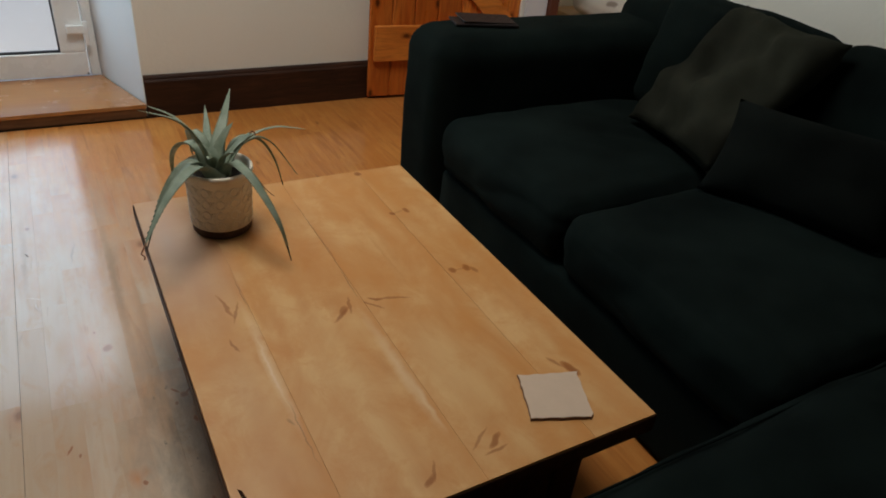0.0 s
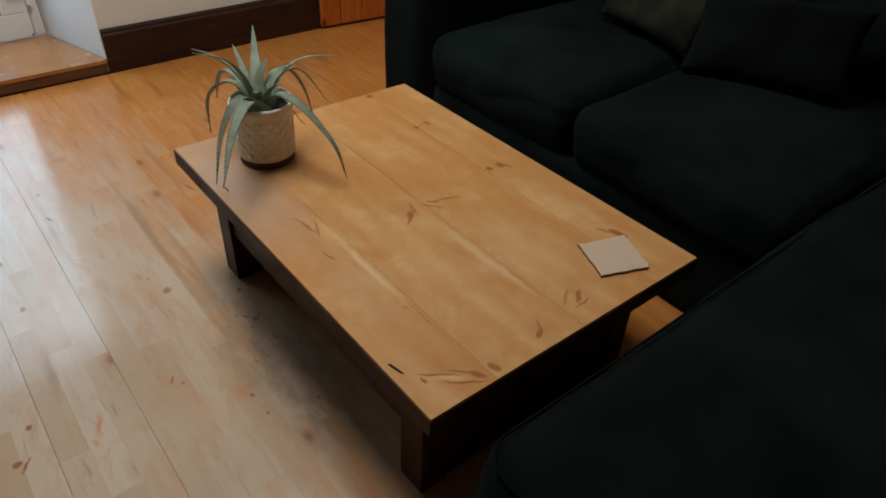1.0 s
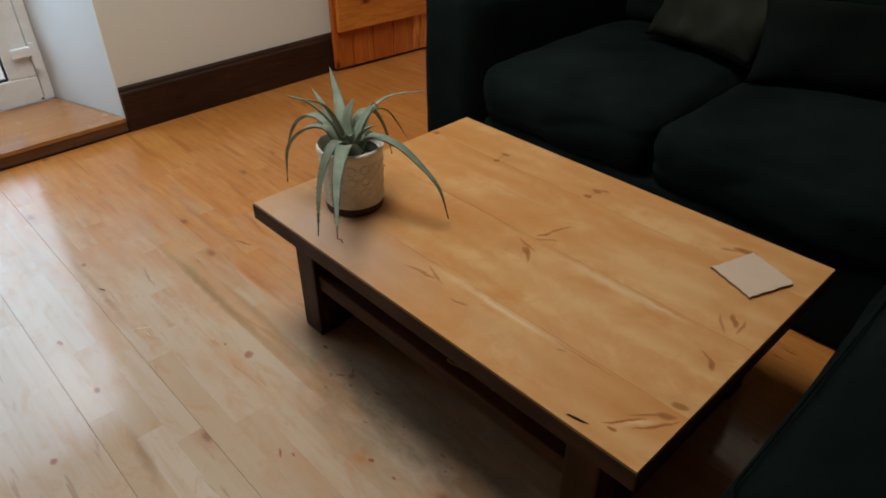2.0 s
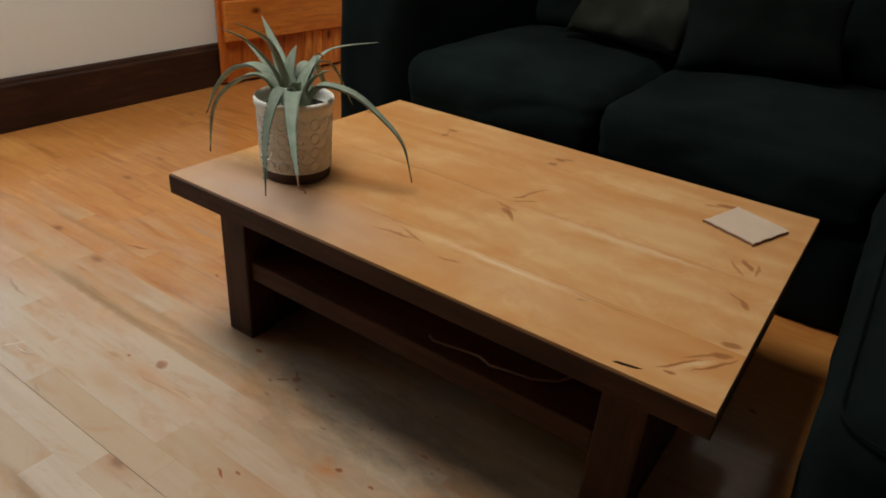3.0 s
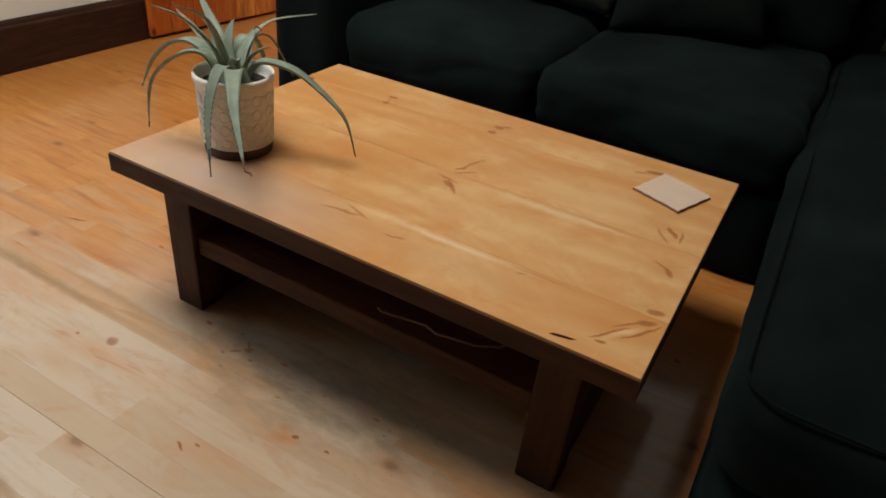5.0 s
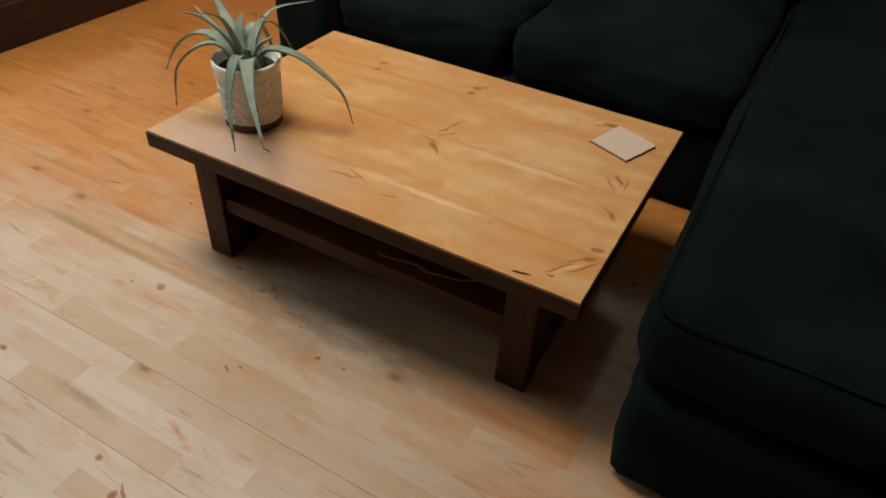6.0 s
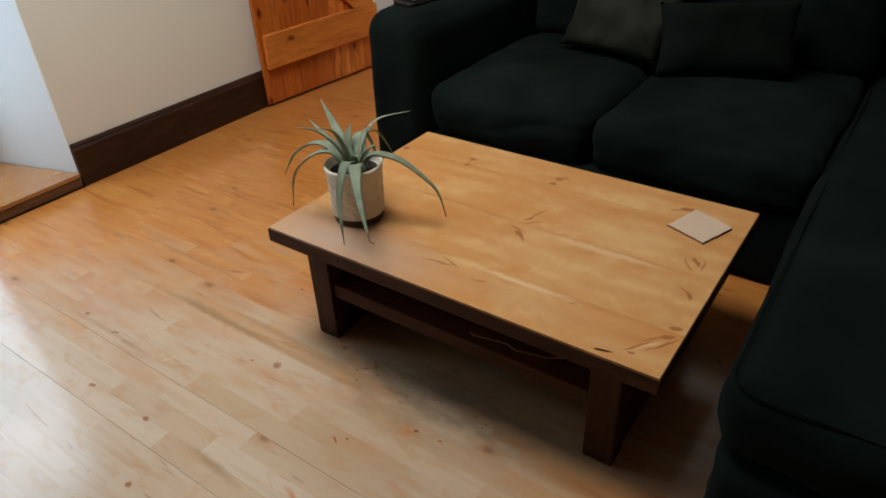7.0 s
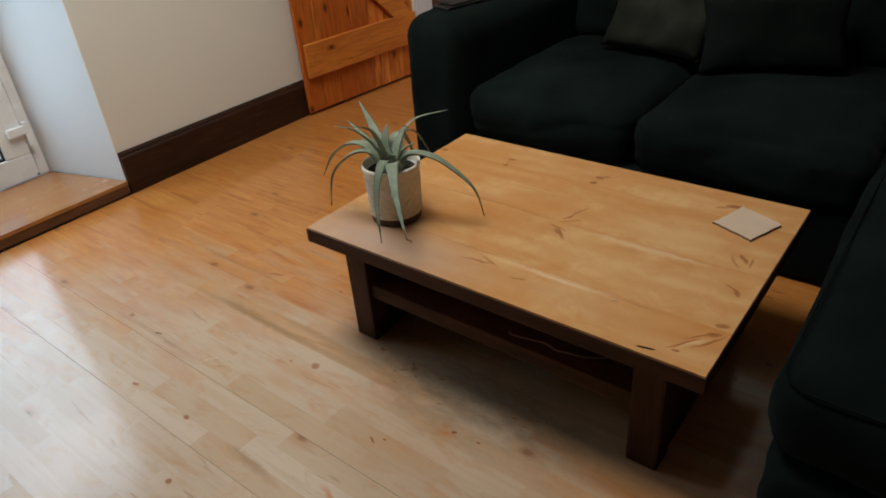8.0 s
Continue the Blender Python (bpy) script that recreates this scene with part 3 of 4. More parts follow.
floor = structure("floor", join(box(WEST - 0.2, SOUTH - 0.2, -0.12, WALL_X + 0.16, WALL_Y + 0.25, -0.018), box(WALL_X + 0.162, 0.2, -0.12, 3.9, 3.1, -0.018)), subfloor, "varnished pale orange pine floor of narrow boards", "floor")

# far wall: the stretch beside the deep doorway, the lintel over it, and the stretch past it
wall_north = structure("wall_north", join(
    prism([(0.222, WALL_Y), (0.092, DOOR_Y + 0.02), (0.092, 3.14), (WALL_X + 0.16, 3.14), (WALL_X + 0.16, WALL_Y)], "z", 0, CEIL),
    prism([(DOOR_END - 0.15, WALL_Y), (DOOR_END, DOOR_Y + 0.02), (DOOR_END, 3.14), (WEST, 3.14), (WEST, WALL_Y)], "z", 0, CEIL),
    prism([(DOOR_END - 0.148, WALL_Y), (0.220, WALL_Y), (0.090, DOOR_Y + 0.02), (0.090, 3.14), (DOOR_END + 0.002, 3.14), (DOOR_END + 0.002, DOOR_Y + 0.02)], "z", 2.12, CEIL)),
    wall_paint, "warm white painted thick wall with a deep splayed doorway", "wall")
reveal = prism([(0.2225, WALL_Y + 0.006), (0.0925, DOOR_Y + 0.015), (0.0895, DOOR_Y + 0.015), (0.2195, WALL_Y + 0.006)], "z", STEP + 0.001, 2.119)
part("door_reveal", reveal, reveal_paint, wall_north, "cool white splayed reveal")

wall_east = structure("wall_east", join(
    box(WALL_X, SOUTH, 0, WALL_X + 0.16, 1.60, CEIL), box(WALL_X, 1.60, 2.03, WALL_X + 0.16, 2.47, CEIL),
    box(WALL_X, 2.47, 0, WALL_X + 0.16, WALL_Y - 0.002, CEIL)), wall_paint, "warm white painted wall behind the sofa with a doorway", "wall")
wall_west = structure("wall_west", box(WEST - 0.2, SOUTH, 0, WEST, 3.14, CEIL), plain_paint, "unseen wall closing the room, warm grey to cut bounced light", "wall")
wall_south = structure("wall_south", box(WEST - 0.2, SOUTH - 0.2, 0, WALL_X + 0.16, SOUTH, CEIL), plain_paint, "unseen wall closing the room, warm grey to cut bounced light", "wall")
# an unseen roof window is added over the table to hold the overhead lamp
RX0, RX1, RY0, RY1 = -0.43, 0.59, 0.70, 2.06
ceiling = structure("ceiling", join(
    box(WEST - 0.2, SOUTH - 0.2, CEIL, WALL_X + 0.16, RY0, CEIL + 0.18), box(WALL_X + 0.162, 0.2, CEIL, 3.9, RY0, CEIL + 0.18), box(WEST - 0.2, RY1, CEIL, 3.9, 3.14, CEIL + 0.18),
    box(WEST - 0.2, RY0, CEIL, RX0, RY1, CEIL + 0.18), box(RX1, RY0, CEIL, 3.9, RY1, CEIL + 0.18)), ceiling_paint, "unseen ceiling, grey to cut bounced light", "ceiling")

added_roof_window = thing("added_window_1", ((RX0 + RX1) / 2, (RY0 + RY1) / 2, CEIL + 0.10), "added opal glass roof window in a white frame, unseen, round the overhead lamp", "window", "", "structure")
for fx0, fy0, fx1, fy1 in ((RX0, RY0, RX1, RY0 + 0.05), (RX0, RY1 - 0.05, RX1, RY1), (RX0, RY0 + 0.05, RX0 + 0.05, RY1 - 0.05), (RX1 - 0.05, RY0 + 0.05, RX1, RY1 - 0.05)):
    part("window_frame", box(fx0 + 0.001, fy0 + 0.001, CEIL + 0.10, fx1 - 0.001, fy1 - 0.001, CEIL + 0.175, 0.004), upvc, added_roof_window)
part("pane", box(RX0 + 0.045, RY0 + 0.045, CEIL + 0.13, RX1 - 0.045, RY1 - 0.045, CEIL + 0.138), opal, added_roof_window, "milky opal glass")

# the space past the doorway
# one wall has an unseen opening, made for the added fill lamp
wall_beyond = structure("wall_beyond", join(
    box(3.75, 0.2, 0, 3.9, 3.1, CEIL), box(WALL_X + 0.16, 2.95, 0, 3.75, 3.1, CEIL),
    box(WALL_X + 0.16, 0.2, 0, 2.5, 0.35, CEIL), box(3.5, 0.2, 0, 3.75, 0.35, CEIL), box(2.5, 0.2, 0, 3.5, 0.35, 0.85), box(2.5, 0.2, 1.95, 3.5, 0.35, CEIL)), wall_paint, "plain warm white wall of the next room", "wall")

# doorway lining: dark timber on one side, white on the other
lining = structure("door_lining", box(WALL_X - 0.012, 1.602, 0, WALL_X + 0.172, 1.645, 2.03), frame_wood, "dark red-brown timber lining of the doorway", "door frame")
part("jamb", box(WALL_X + 0.02, 2.455, 0, WALL_X + 0.158, 2.4685, 2.03), reveal_paint, lining, "white painted jamb")
part("far_post", box(WALL_X + 0.162, 2.43, 0, WALL_X + 0.215, 2.475, 2.03), frame_wood, lining, "dark red-brown post")

# skirting board with a moulded top edge
skirt = [(WALL_Y - 0.001, 0), (WALL_Y - 0.024, 0), (WALL_Y - 0.024, 0.162), (WALL_Y - 0.021, 0.168), (WALL_Y - 0.017, 0.171),
         (WALL_Y - 0.015, 0.180), (WALL_Y - 0.010, 0.188), (WALL_Y - 0.001, 0.189)]
baseboard = structure("baseboard", prism(skirt, "x", 0.2235, WALL_X - 0.002), skirting_wood, "tall dark brown varnished skirting board with moulded top", "skirting board")

# step into the doorway
step = structure("door_step", box(DOOR_END - 0.13, WALL_Y - 0.010, 0, 0.218, WALL_Y + 0.03, STEP - 0.0165), riser_wood, "low dark wooden doorway step with a varnished board", "step")
tread = [(DOOR_END - 0.14, WALL_Y - 0.014), (0.2215, WALL_Y - 0.014), (0.2215, WALL_Y - 0.001), (0.217, WALL_Y + 0.002), (0.088, DOOR_Y), (DOOR_END + 0.004, DOOR_Y), (DOOR_END - 0.14, WALL_Y + 0.002)]
part("tread", prism(tread, "z", STEP - 0.016, STEP), step_wood, step, "glossy orange-brown board")
part("step_fill", box(DOOR_END - 0.10, WALL_Y + 0.031, 0, 0.06, DOOR_Y, STEP - 0.0165), dark_wood, step)


# ---- glazed door in the deep opening ----
def glazed_door(name, x0, x1, catch_side):
    d = thing(name, ((x0 + x1) / 2, DOOR_Y, STEP), "white plastic glazed door with a small white catch", "door", "", "structure")
    y0, y1 = DOOR_Y - 0.015, DOOR_Y + 0.045
    z0, z1 = STEP + 0.008, 2.066
    gx0, gx1, gz0, gz1 = x0 + 0.107, x1 - 0.107, STEP + 0.118, 1.955
    for b in ((x0, z0, x1, gz0), (x0, gz1, x1, z1), (x0, gz0 + 0.0005, gx0, gz1 - 0.0005), (gx1, gz0 + 0.0005, x1, gz1 - 0.0005)):
        part("leaf_rail", box(b[0], y0, b[1], b[2], y1, b[3], 0.005, 2), upvc, d)
    for b in ((gx0, gz0, gx1, gz0 + 0.008), (gx0, gz1 - 0.008, gx1, gz1), (gx0, gz0 + 0.008, gx0 + 0.008, gz1 - 0.008), (gx1 - 0.008, gz0 + 0.008, gx1, gz1 - 0.008)):
        part("gasket", box(b[0], y0 + 0.012, b[1], b[2], y0 + 0.03, b[3]), gasket, d, "thin black rubber seal")
    pane = part("pane", box(gx0 + 0.006, y0 + 0.018, gz0 + 0.006, gx1 - 0.006, y0 + 0.024, gz1 - 0.006), glass, d, "clear glass")
    pane.visible_shadow = False
    if catch_side:
        catch = part("catch", box(x1 - 0.068, y0 - 0.024, STEP + 0.208, x1 + 0.008, y0 - 0.001, STEP + 0.248, 0.006, 2), upvc, d, "small white plastic catch")
        part("catch_arm", box(x1 + 0.001, y0 - 0.020, STEP + 0.150, x1 + 0.022, y0 - 0.002, STEP + 0.262, 0.004, 2), upvc, catch)
        part("screw", box(x1 - 0.012, y0 - 0.006, STEP + 0.012, x1 - 0.003, y0 - 0.0005, STEP + 0.021, 0.002), gasket, d)
    return d


glazed_door("door_1", -0.895, 0.040, True)
door_frame = structure("door_frame", join(
    box(0.045, DOOR_Y - 0.003, STEP + 0.003, 0.088, DOOR_Y + 0.065, 2.117, 0.004), box(DOOR_END + 0.004, DOOR_Y - 0.003, STEP + 0.003, -0.900, DOOR_Y + 0.065, 2.117, 0.004),
    box(-0.900, DOOR_Y - 0.003, 2.07, 0.045, DOOR_Y + 0.065, 2.117, 0.004)), upvc, "white plastic outer frame of the glazed door", "door frame")


# ---- plank door standing open against the far wall ----
def plank_door():
    w, h, t = 0.86, 1.96, 0.022
    d = thing("door_2", (0, 0, 0), "open orange pine plank door with ledges and braces", "door", "", "structure")
    m = pose(1.276, 2.553, 0.012, 0, 0, -5.0)
    d.matrix_basis = PLACE[d] = m
    edges = [0, 0.118, 0.236, 0.362, 0.488, 0.606, 0.732, w]
    for a, b in zip(edges, edges[1:]):
        part("plank", moved(box(a + 0.0008, 0.0, 0, b - 0.0008, t, h, 0.006), m), door_wood, d)
    for z in (0.19, 0.95, 1.62):
        part("ledge", moved(box(0.022, -0.026, z, w - 0.03, -0.001, z + 0.175, 0.004), m), ledge_wood, d, "planed cross board")
    for z0, z1 in ((0.366, 0.949), (1.126, 1.619)):
        part("brace", moved(prism([(w - 0.05, z0), (w - 0.20, z0), (0.06, z1), (0.21, z1)], "y", -0.024, -0.001), m), ledge_wood, d, "diagonal brace board")
    return d


plank_door()


# ---- coffee table ----
def coffee_table():
    t = thing("coffee_table", (0.3725, 0.55, 0), "low solid coffee table, worn honey pine top, dark stained frame", "table")
    for i, (a, b) in enumerate(zip(SEAMS, SEAMS[1:])):
        g = 0.0001
        bm = box(a + (g if i else 0), 0, 0.334, b - (g if i < 3 else 0), 1.1, TABLE_TOP, 0.0005 if i in (1, 2) else 0.0003)
        part("top_plank", bm, top_woods[i], t, "worn oiled pine plank")
    # dark stained edge band round the boards
    for b in ((-0.0025, 0.0, -0.0005, 1.1), (0.7455, 0.0, 0.7475, 1.1), (-0.0025, -0.0025, 0.7475, -0.0005), (-0.0025, 1.1005, 0.7475, 1.1025)):
        part("edge_face", box(b[0], b[1], 0.3325, b[2], b[3], TABLE_TOP - 0.005, 0.0007), dark_wood, t, "dark stained edge")
    for x in (0.055, 0.622):
        for y in (0.088, 0.953):
            part("leg", box(x, y, 0, x + 0.07, y + 0.075, 0.3325, 0.005, 2), dark_wood_up, t)
    for y in (0.088, 0.953):
        part("end_panel", box(0.126, y + 0.006, 0.0005, 0.621, y + 0.069, 0.332, 0.003), dark_wood, t)
    part("shelf", box(0.066, 0.164, 0.152, 0.684, 0.952, 0.197, 0.004, 2), dark_wood, t)
    # dents and a split in the corner
    crack = prism([(0.013, 0.146), (0.0185, 0.141), (0.0225, 0.122), (0.0245, 0.106), (0.019, 0.114), (0.0145, 0.132)], "z", TABLE_TOP - 0.001, TABLE_TOP + 0.0004)
    part("crack", crack, dent, t, "dark split in the board")
    return t


coffee_table()


# ---- stone coaster ----
def coaster():
    c = thing("coaster", (0.592, 0.11, TABLE_TOP), "thin square pale stone coaster with chipped edges", "coaster")
    rng = random.Random(8)
    corners = [Vector(p) for p in ((0.556, 0.186), (0.514, 0.078), (0.628, 0.034), (0.674, 0.148))]
    out = []
    for i in range(4):
        a, b = corners[i], corners[(i + 1) % 4]
        inward = (sum(corners, Vector((0, 0))) / 4 - (a + b) / 2).normalized()
        for k in range(12):
            out.append(a.lerp(b, k / 12) + inward * ((0.0012 + 0.0009 * math.sin(k * 1.7 + i) + rng.uniform(0, 0.0018)) if k else (0.009 if i == 2 else 0.001)))
    mid = sum(corners, Vector((0, 0))) / 4
    part("rough_edge", prism([tuple(p) for p in out], "z", TABLE_TOP + 0.0005, TABLE_TOP + 0.0046), slate_edge, c, "rough dark broken edge")
    part("face", prism([tuple(mid + (p - mid) * 0.985) for p in out], "z", TABLE_TOP + 0.0047, TABLE_TOP + 0.0064), slate, c, "smooth pale face")
    return c


coaster()


# ---- potted plant ----
POT = (0.180, 0.925, TABLE_TOP)


def leaf_blade(pts, width, parent, dry=False):
    """A long tapering channelled leaf along a curve through pts, with teeth on both edges."""
    p = [Vector(q) for q in pts]
    ext = [2 * p[0] - p[1], *p, 2 * p[-1] - p[-2]]
    line, per = [], 9
    for i in range(len(p) - 1):
        a, b, c, d = ext[i:i + 4]
        for k in range(per):
            t = k / per
            line.append(0.5 * (2 * b + (c - a) * t + (2 * a - 5 * b + 4 * c - d) * t * t + (3 * b - a - 3 * c + d) * t ** 3))
    line.append(p[-1])
    n = len(line) - 1
    out = Vector((p[-1].x - p[0].x, p[-1].y - p[0].y, 0))
    side0 = Vector((0, 0, 1)).cross(out.normalized()) if out.length > 0.02 else Vector((1, 0, 0))
    bm, rings = bmesh.new(), []
    for i, q in enumerate(line):
        s = i / n
        tangent = (line[min(n, i + 1)] - line[max(0, i - 1)]).normalized()
        side = (side0 - tangent * side0.dot(tangent)).normalized()
        up = tangent.cross(side)
        if up.z < 0 and s < 0.3:
            up = -up
        up = side.cross(tangent) if side.cross(tangent).dot(up) > 0 else -side.cross(tangent)
        w = width * (1.18 - 0.30 * s + 0.55 * max(0.0, 1 - s / 0.25) ** 2) * (1 - s ** 1.9) ** 0.9 + 0.0007
        th = 0.24 * w + 0.0006
        ring = []
        for c, hgt in ((-1, 0.30), (-0.55, 0.02), (0, -0.10), (0.55, 0.02), (1, 0.30), (0.6, -0.72), (0, -1.0), (-0.6, -0.72)):
            ring.append(bm.verts.new(q + side * (c * w / 2) + up * (hgt * th)))
        rings.append(ring)
    for a, b in zip(rings, rings[1:]):
        for k in range(8):
            bm.faces.new((a[k], a[(k + 1) % 8], b[(k + 1) % 8], b[k]))
    bm.faces.new(rings[0][::-1]), bm.faces.new(rings[-1])
    for i in range(3, n - 2):
        for k in (0, 4):
            a, b = rings[i][k].co, rings[i + 1][k].co
            outw = (rings[i][k].co - rings[i][2].co).normalized()
            v = [bm.verts.new(a), bm.verts.new(a.lerp(b, 0.5)), bm.verts.new(a.lerp(b, 0.45) + outw * 0.0022)]
            w2 = bm.verts.new(a.lerp(b, 0.25) + Vector((0, 0, -0.0008)))
            bm.faces.new((v[0], v[1], v[2])), bm.faces.new((v[0], v[2], w2)), bm.faces.new((v[1], w2, v[2]))
    bmesh.ops.recalc_face_normals(bm, faces=bm.faces[:])
    ob = part("leaf", bm, leaf_green, parent, "", True)
    if not dry and line[-1].z < 0.47:
        part("dark_tip", tube(line[-5:], 0.0013, 6), dark_tip, ob, "blackened leaf tip")
    if dry:
        e = line[-1]
        part("dry_tip", tube([line[-3], e, e + Vector((0.006, -0.006, -0.004)), e + Vector((0.004, -0.011, -0.007))], 0.0016, 6), tip_brown, ob, "shrivelled brown tip")
    return ob


def potted_plant():
    x, y, z = POT
    t = thing("potted_plant", POT, "spiky grey-green succulent in a cream embossed pot", "plant")
    prof = [(0.066, 0.000), (0.0685, 0.003), (0.0695, 0.020), (0.071, 0.022), (0.0745, 0.140), (0.0765, 0.146), (0.0790, 0.152), (0.0795, 0.160), (0.0775, 0.1645),
            (0.0740, 0.1645), (0.0715, 0.158), (0.0705, 0.146), (0.066, 0.140)]
    pot = part("pot", lathe(prof[3:], (x, y, z), 64), pot_glaze, t, "cream crackle-glazed pot", True)
    part("foot_band", lathe(prof[:3] + [(0.0695, 0.0215), (0.05, 0.0215)], (x, y, z), 64), clay, pot, "unglazed brown band", True)
    # embossed rings, petals and bars in rows round the wall
    bits, rows, around = [], 4, 14
    for r in range(rows):
        zc = 0.036 + 0.029 * r
        for k in range(around):
            a0 = 2 * math.pi * k / around
            rad = 0.0712 + 0.0035 * (zc - 0.022) / 0.118

            def on(u, v, lift=0.0):
                a = a0 + u / rad
                rr = 0.0710 + 0.0035 * (zc + v - 0.022) / 0.118 + lift
                return (x + rr * math.cos(a), y + rr * math.sin(a), z + zc + v)
            bits.append(tube([on(0.0098 * math.cos(q), 0.0112 * math.sin(q)) for q in np.linspace(0, 2 * math.pi, 15)[:-1]], 0.0016, 5, True))
            for s in (-1, 1):
                bits.append(tube([on(0.0150 + s * 0.0032, -0.010), on(0.0150 + s * 0.0010, 0.0), on(0.0150 + s * 0.0032, 0.010)], 0.0010, 5))
            bits.append(tube([on(0.0135, 0.0), on(0.0175, 0.0)], 0.0010, 5))
    me_parts = join(*bits)
    tagged(part("relief", me_parts, relief_glaze, pot, "raised ring and petal pattern", True), kind="stuff")
    part("soil", lathe([(0.0, 0.133), (0.0695, 0.135), (0.0695, 0.1405), (0.03, 0.146), (0.0, 0.147)][1:4], (x, y, z), 32), soil_stuff, t, "dark potting soil", True)
    b = Vector((x - 0.004, y - 0.004, z + 0.145))

    def grow(width, *pts, dry=False, base=(0, 0, 0)):
        leaf_blade([b + Vector(base), *pts], width, t, dry)
    # drooping leaves
    grow(0.026, (0.201, 0.875, 0.566), (0.222, 0.811, 0.562), (0.243, 0.756, 0.524), (0.262, 0.712, 0.472), (0.279, 0.698, 0.390), base=(0.012, -0.01, 0))
    grow(0.036, (0.132, 0.872, 0.568), (0.092, 0.837, 0.568), (0.034, 0.779, 0.535), (-0.028, 0.701, 0.475), dry=True, base=(-0.008, -0.012, 0))
    grow(0.026, (0.132, 0.893, 0.570), (0.088, 0.877, 0.564), (0.039, 0.852, 0.508), (-0.006, 0.809, 0.419), base=(-0.012, -0.002, 0))
    grow(0.026, (0.142, 0.962, 0.578), (0.118, 1.018, 0.562), (0.102, 1.074, 0.500), (0.106, 1.107, 0.392), base=(-0.01, 0.012, 0))
    grow(0.028, (0.155, 0.982, 0.584), (0.148, 1.045, 0.580), (0.157, 1.125, 0.525), (0.171, 1.196, 0.440), base=(0, 0.014, 0))
    grow(0.020, (0.235, 0.958, 0.580), (0.290, 0.975, 0.572), (0.330, 0.984, 0.510), (0.351, 0.985, 0.430), base=(0.016, 0.012, 0))
    # upright and arching leaves
    grow(0.036, (0.190, 0.958, 0.570), (0.222, 1.020, 0.612), (0.260, 1.098, 0.656), base=(0.002, 0.006, 0))
    grow(0.020, (0.150, 0.922, 0.590), (0.105, 0.910, 0.660), (0.023, 0.892, 0.702), base=(-0.008, 0.0, 0))
    grow(0.018, (0.148, 0.940, 0.590), (0.105, 0.962, 0.648), (0.050, 0.976, 0.678), base=(-0.008, 0.006, 0))
    grow(0.022, (0.172, 0.972, 0.575), (0.183, 1.028, 0.602), (0.194, 1.086, 0.624), base=(-0.004, 0.010, 0))
    grow(0.013, (0.225, 0.930, 0.575), (0.275, 0.945, 0.598), (0.328, 0.942, 0.610), (0.378, 0.876, 0.625), base=(0.012, 0, 0))
    grow(0.036, (0.208, 0.924, 0.556), (0.240, 0.937, 0.584), (0.269, 0.946, 0.605), dry=True, base=(0.012, -0.006, 0))
    grow(0.030, (0.168, 0.912, 0.556), (0.160, 0.896, 0.575), (0.150, 0.878, 0.580), base=(-0.002, -0.004, 0))
    grow(0.028, (0.190, 0.950, 0.565), (0.212, 0.962, 0.600), (0.232, 0.968, 0.622), base=(0.006, 0.006, 0))
    grow(0.020, (0.185, 0.890, 0.570), (0.195, 0.868, 0.592), (0.205, 0.850, 0.600), base=(0.004, -0.01, 0))
    grow(0.013, (0.250, 0.945, 0.580), (0.310, 0.946, 0.575), (0.379, 0.948, 0.472), base=(0.016, 0.006, 0))
    part("dry_thread", tube([(0.262, 0.955, 0.478), (0.285, 0.968, 0.462), (0.300, 0.972, 0.435), (0.312, 0.980, 0.418), (0.326, 0.982, 0.402)], 0.0010, 6), tip_brown, t, "shrivelled brown thread")
    return t


potted_plant()

splinter = part("splinter", tube([(-0.298, 1.577, 0.0012), (-0.294, 1.568, 0.0018), (-0.289, 1.558, 0.0012)], 0.0011, 6), dent, None)
tagged(splinter, "tiny dark wood splinter lying on the floor boards", "splinter")


# ---- corner sofa ----
def at(bm, x, y, z, rx=0, ry=0, rz=0):
    return moved(bm, pose(x, y, z, rx, ry, rz))


def piping(x0, x1, y0, y1, z, corner=0.06, radius=0.0026):
    """A stitched welt round a cushion's upper edge."""
    pts = []
    for cx, cy, a0 in ((x1 - corner, y1 - corner, 0), (x0 + corner, y1 - corner, 90), (x0 + corner, y0 + corner, 180), (x1 - corner, y0 + corner, 270)):
        for k in range(6):
            a = radians(a0 + 18 * k)
            pts.append((cx + corner * math.cos(a), cy + corner * math.sin(a), z))
    dense = []
    for i, p in enumerate(pts):
        q = pts[(i + 1) % len(pts)]
        n = max(1, int(math.dist(p, q) / 0.05))
        for k in range(n):
            u = Vector(p).lerp(Vector(q), k / n)
            dense.append((u.x, u.y, u.z + 0.004 * noise.noise(u * 5)))
    return tube(dense, radius, 6, True)


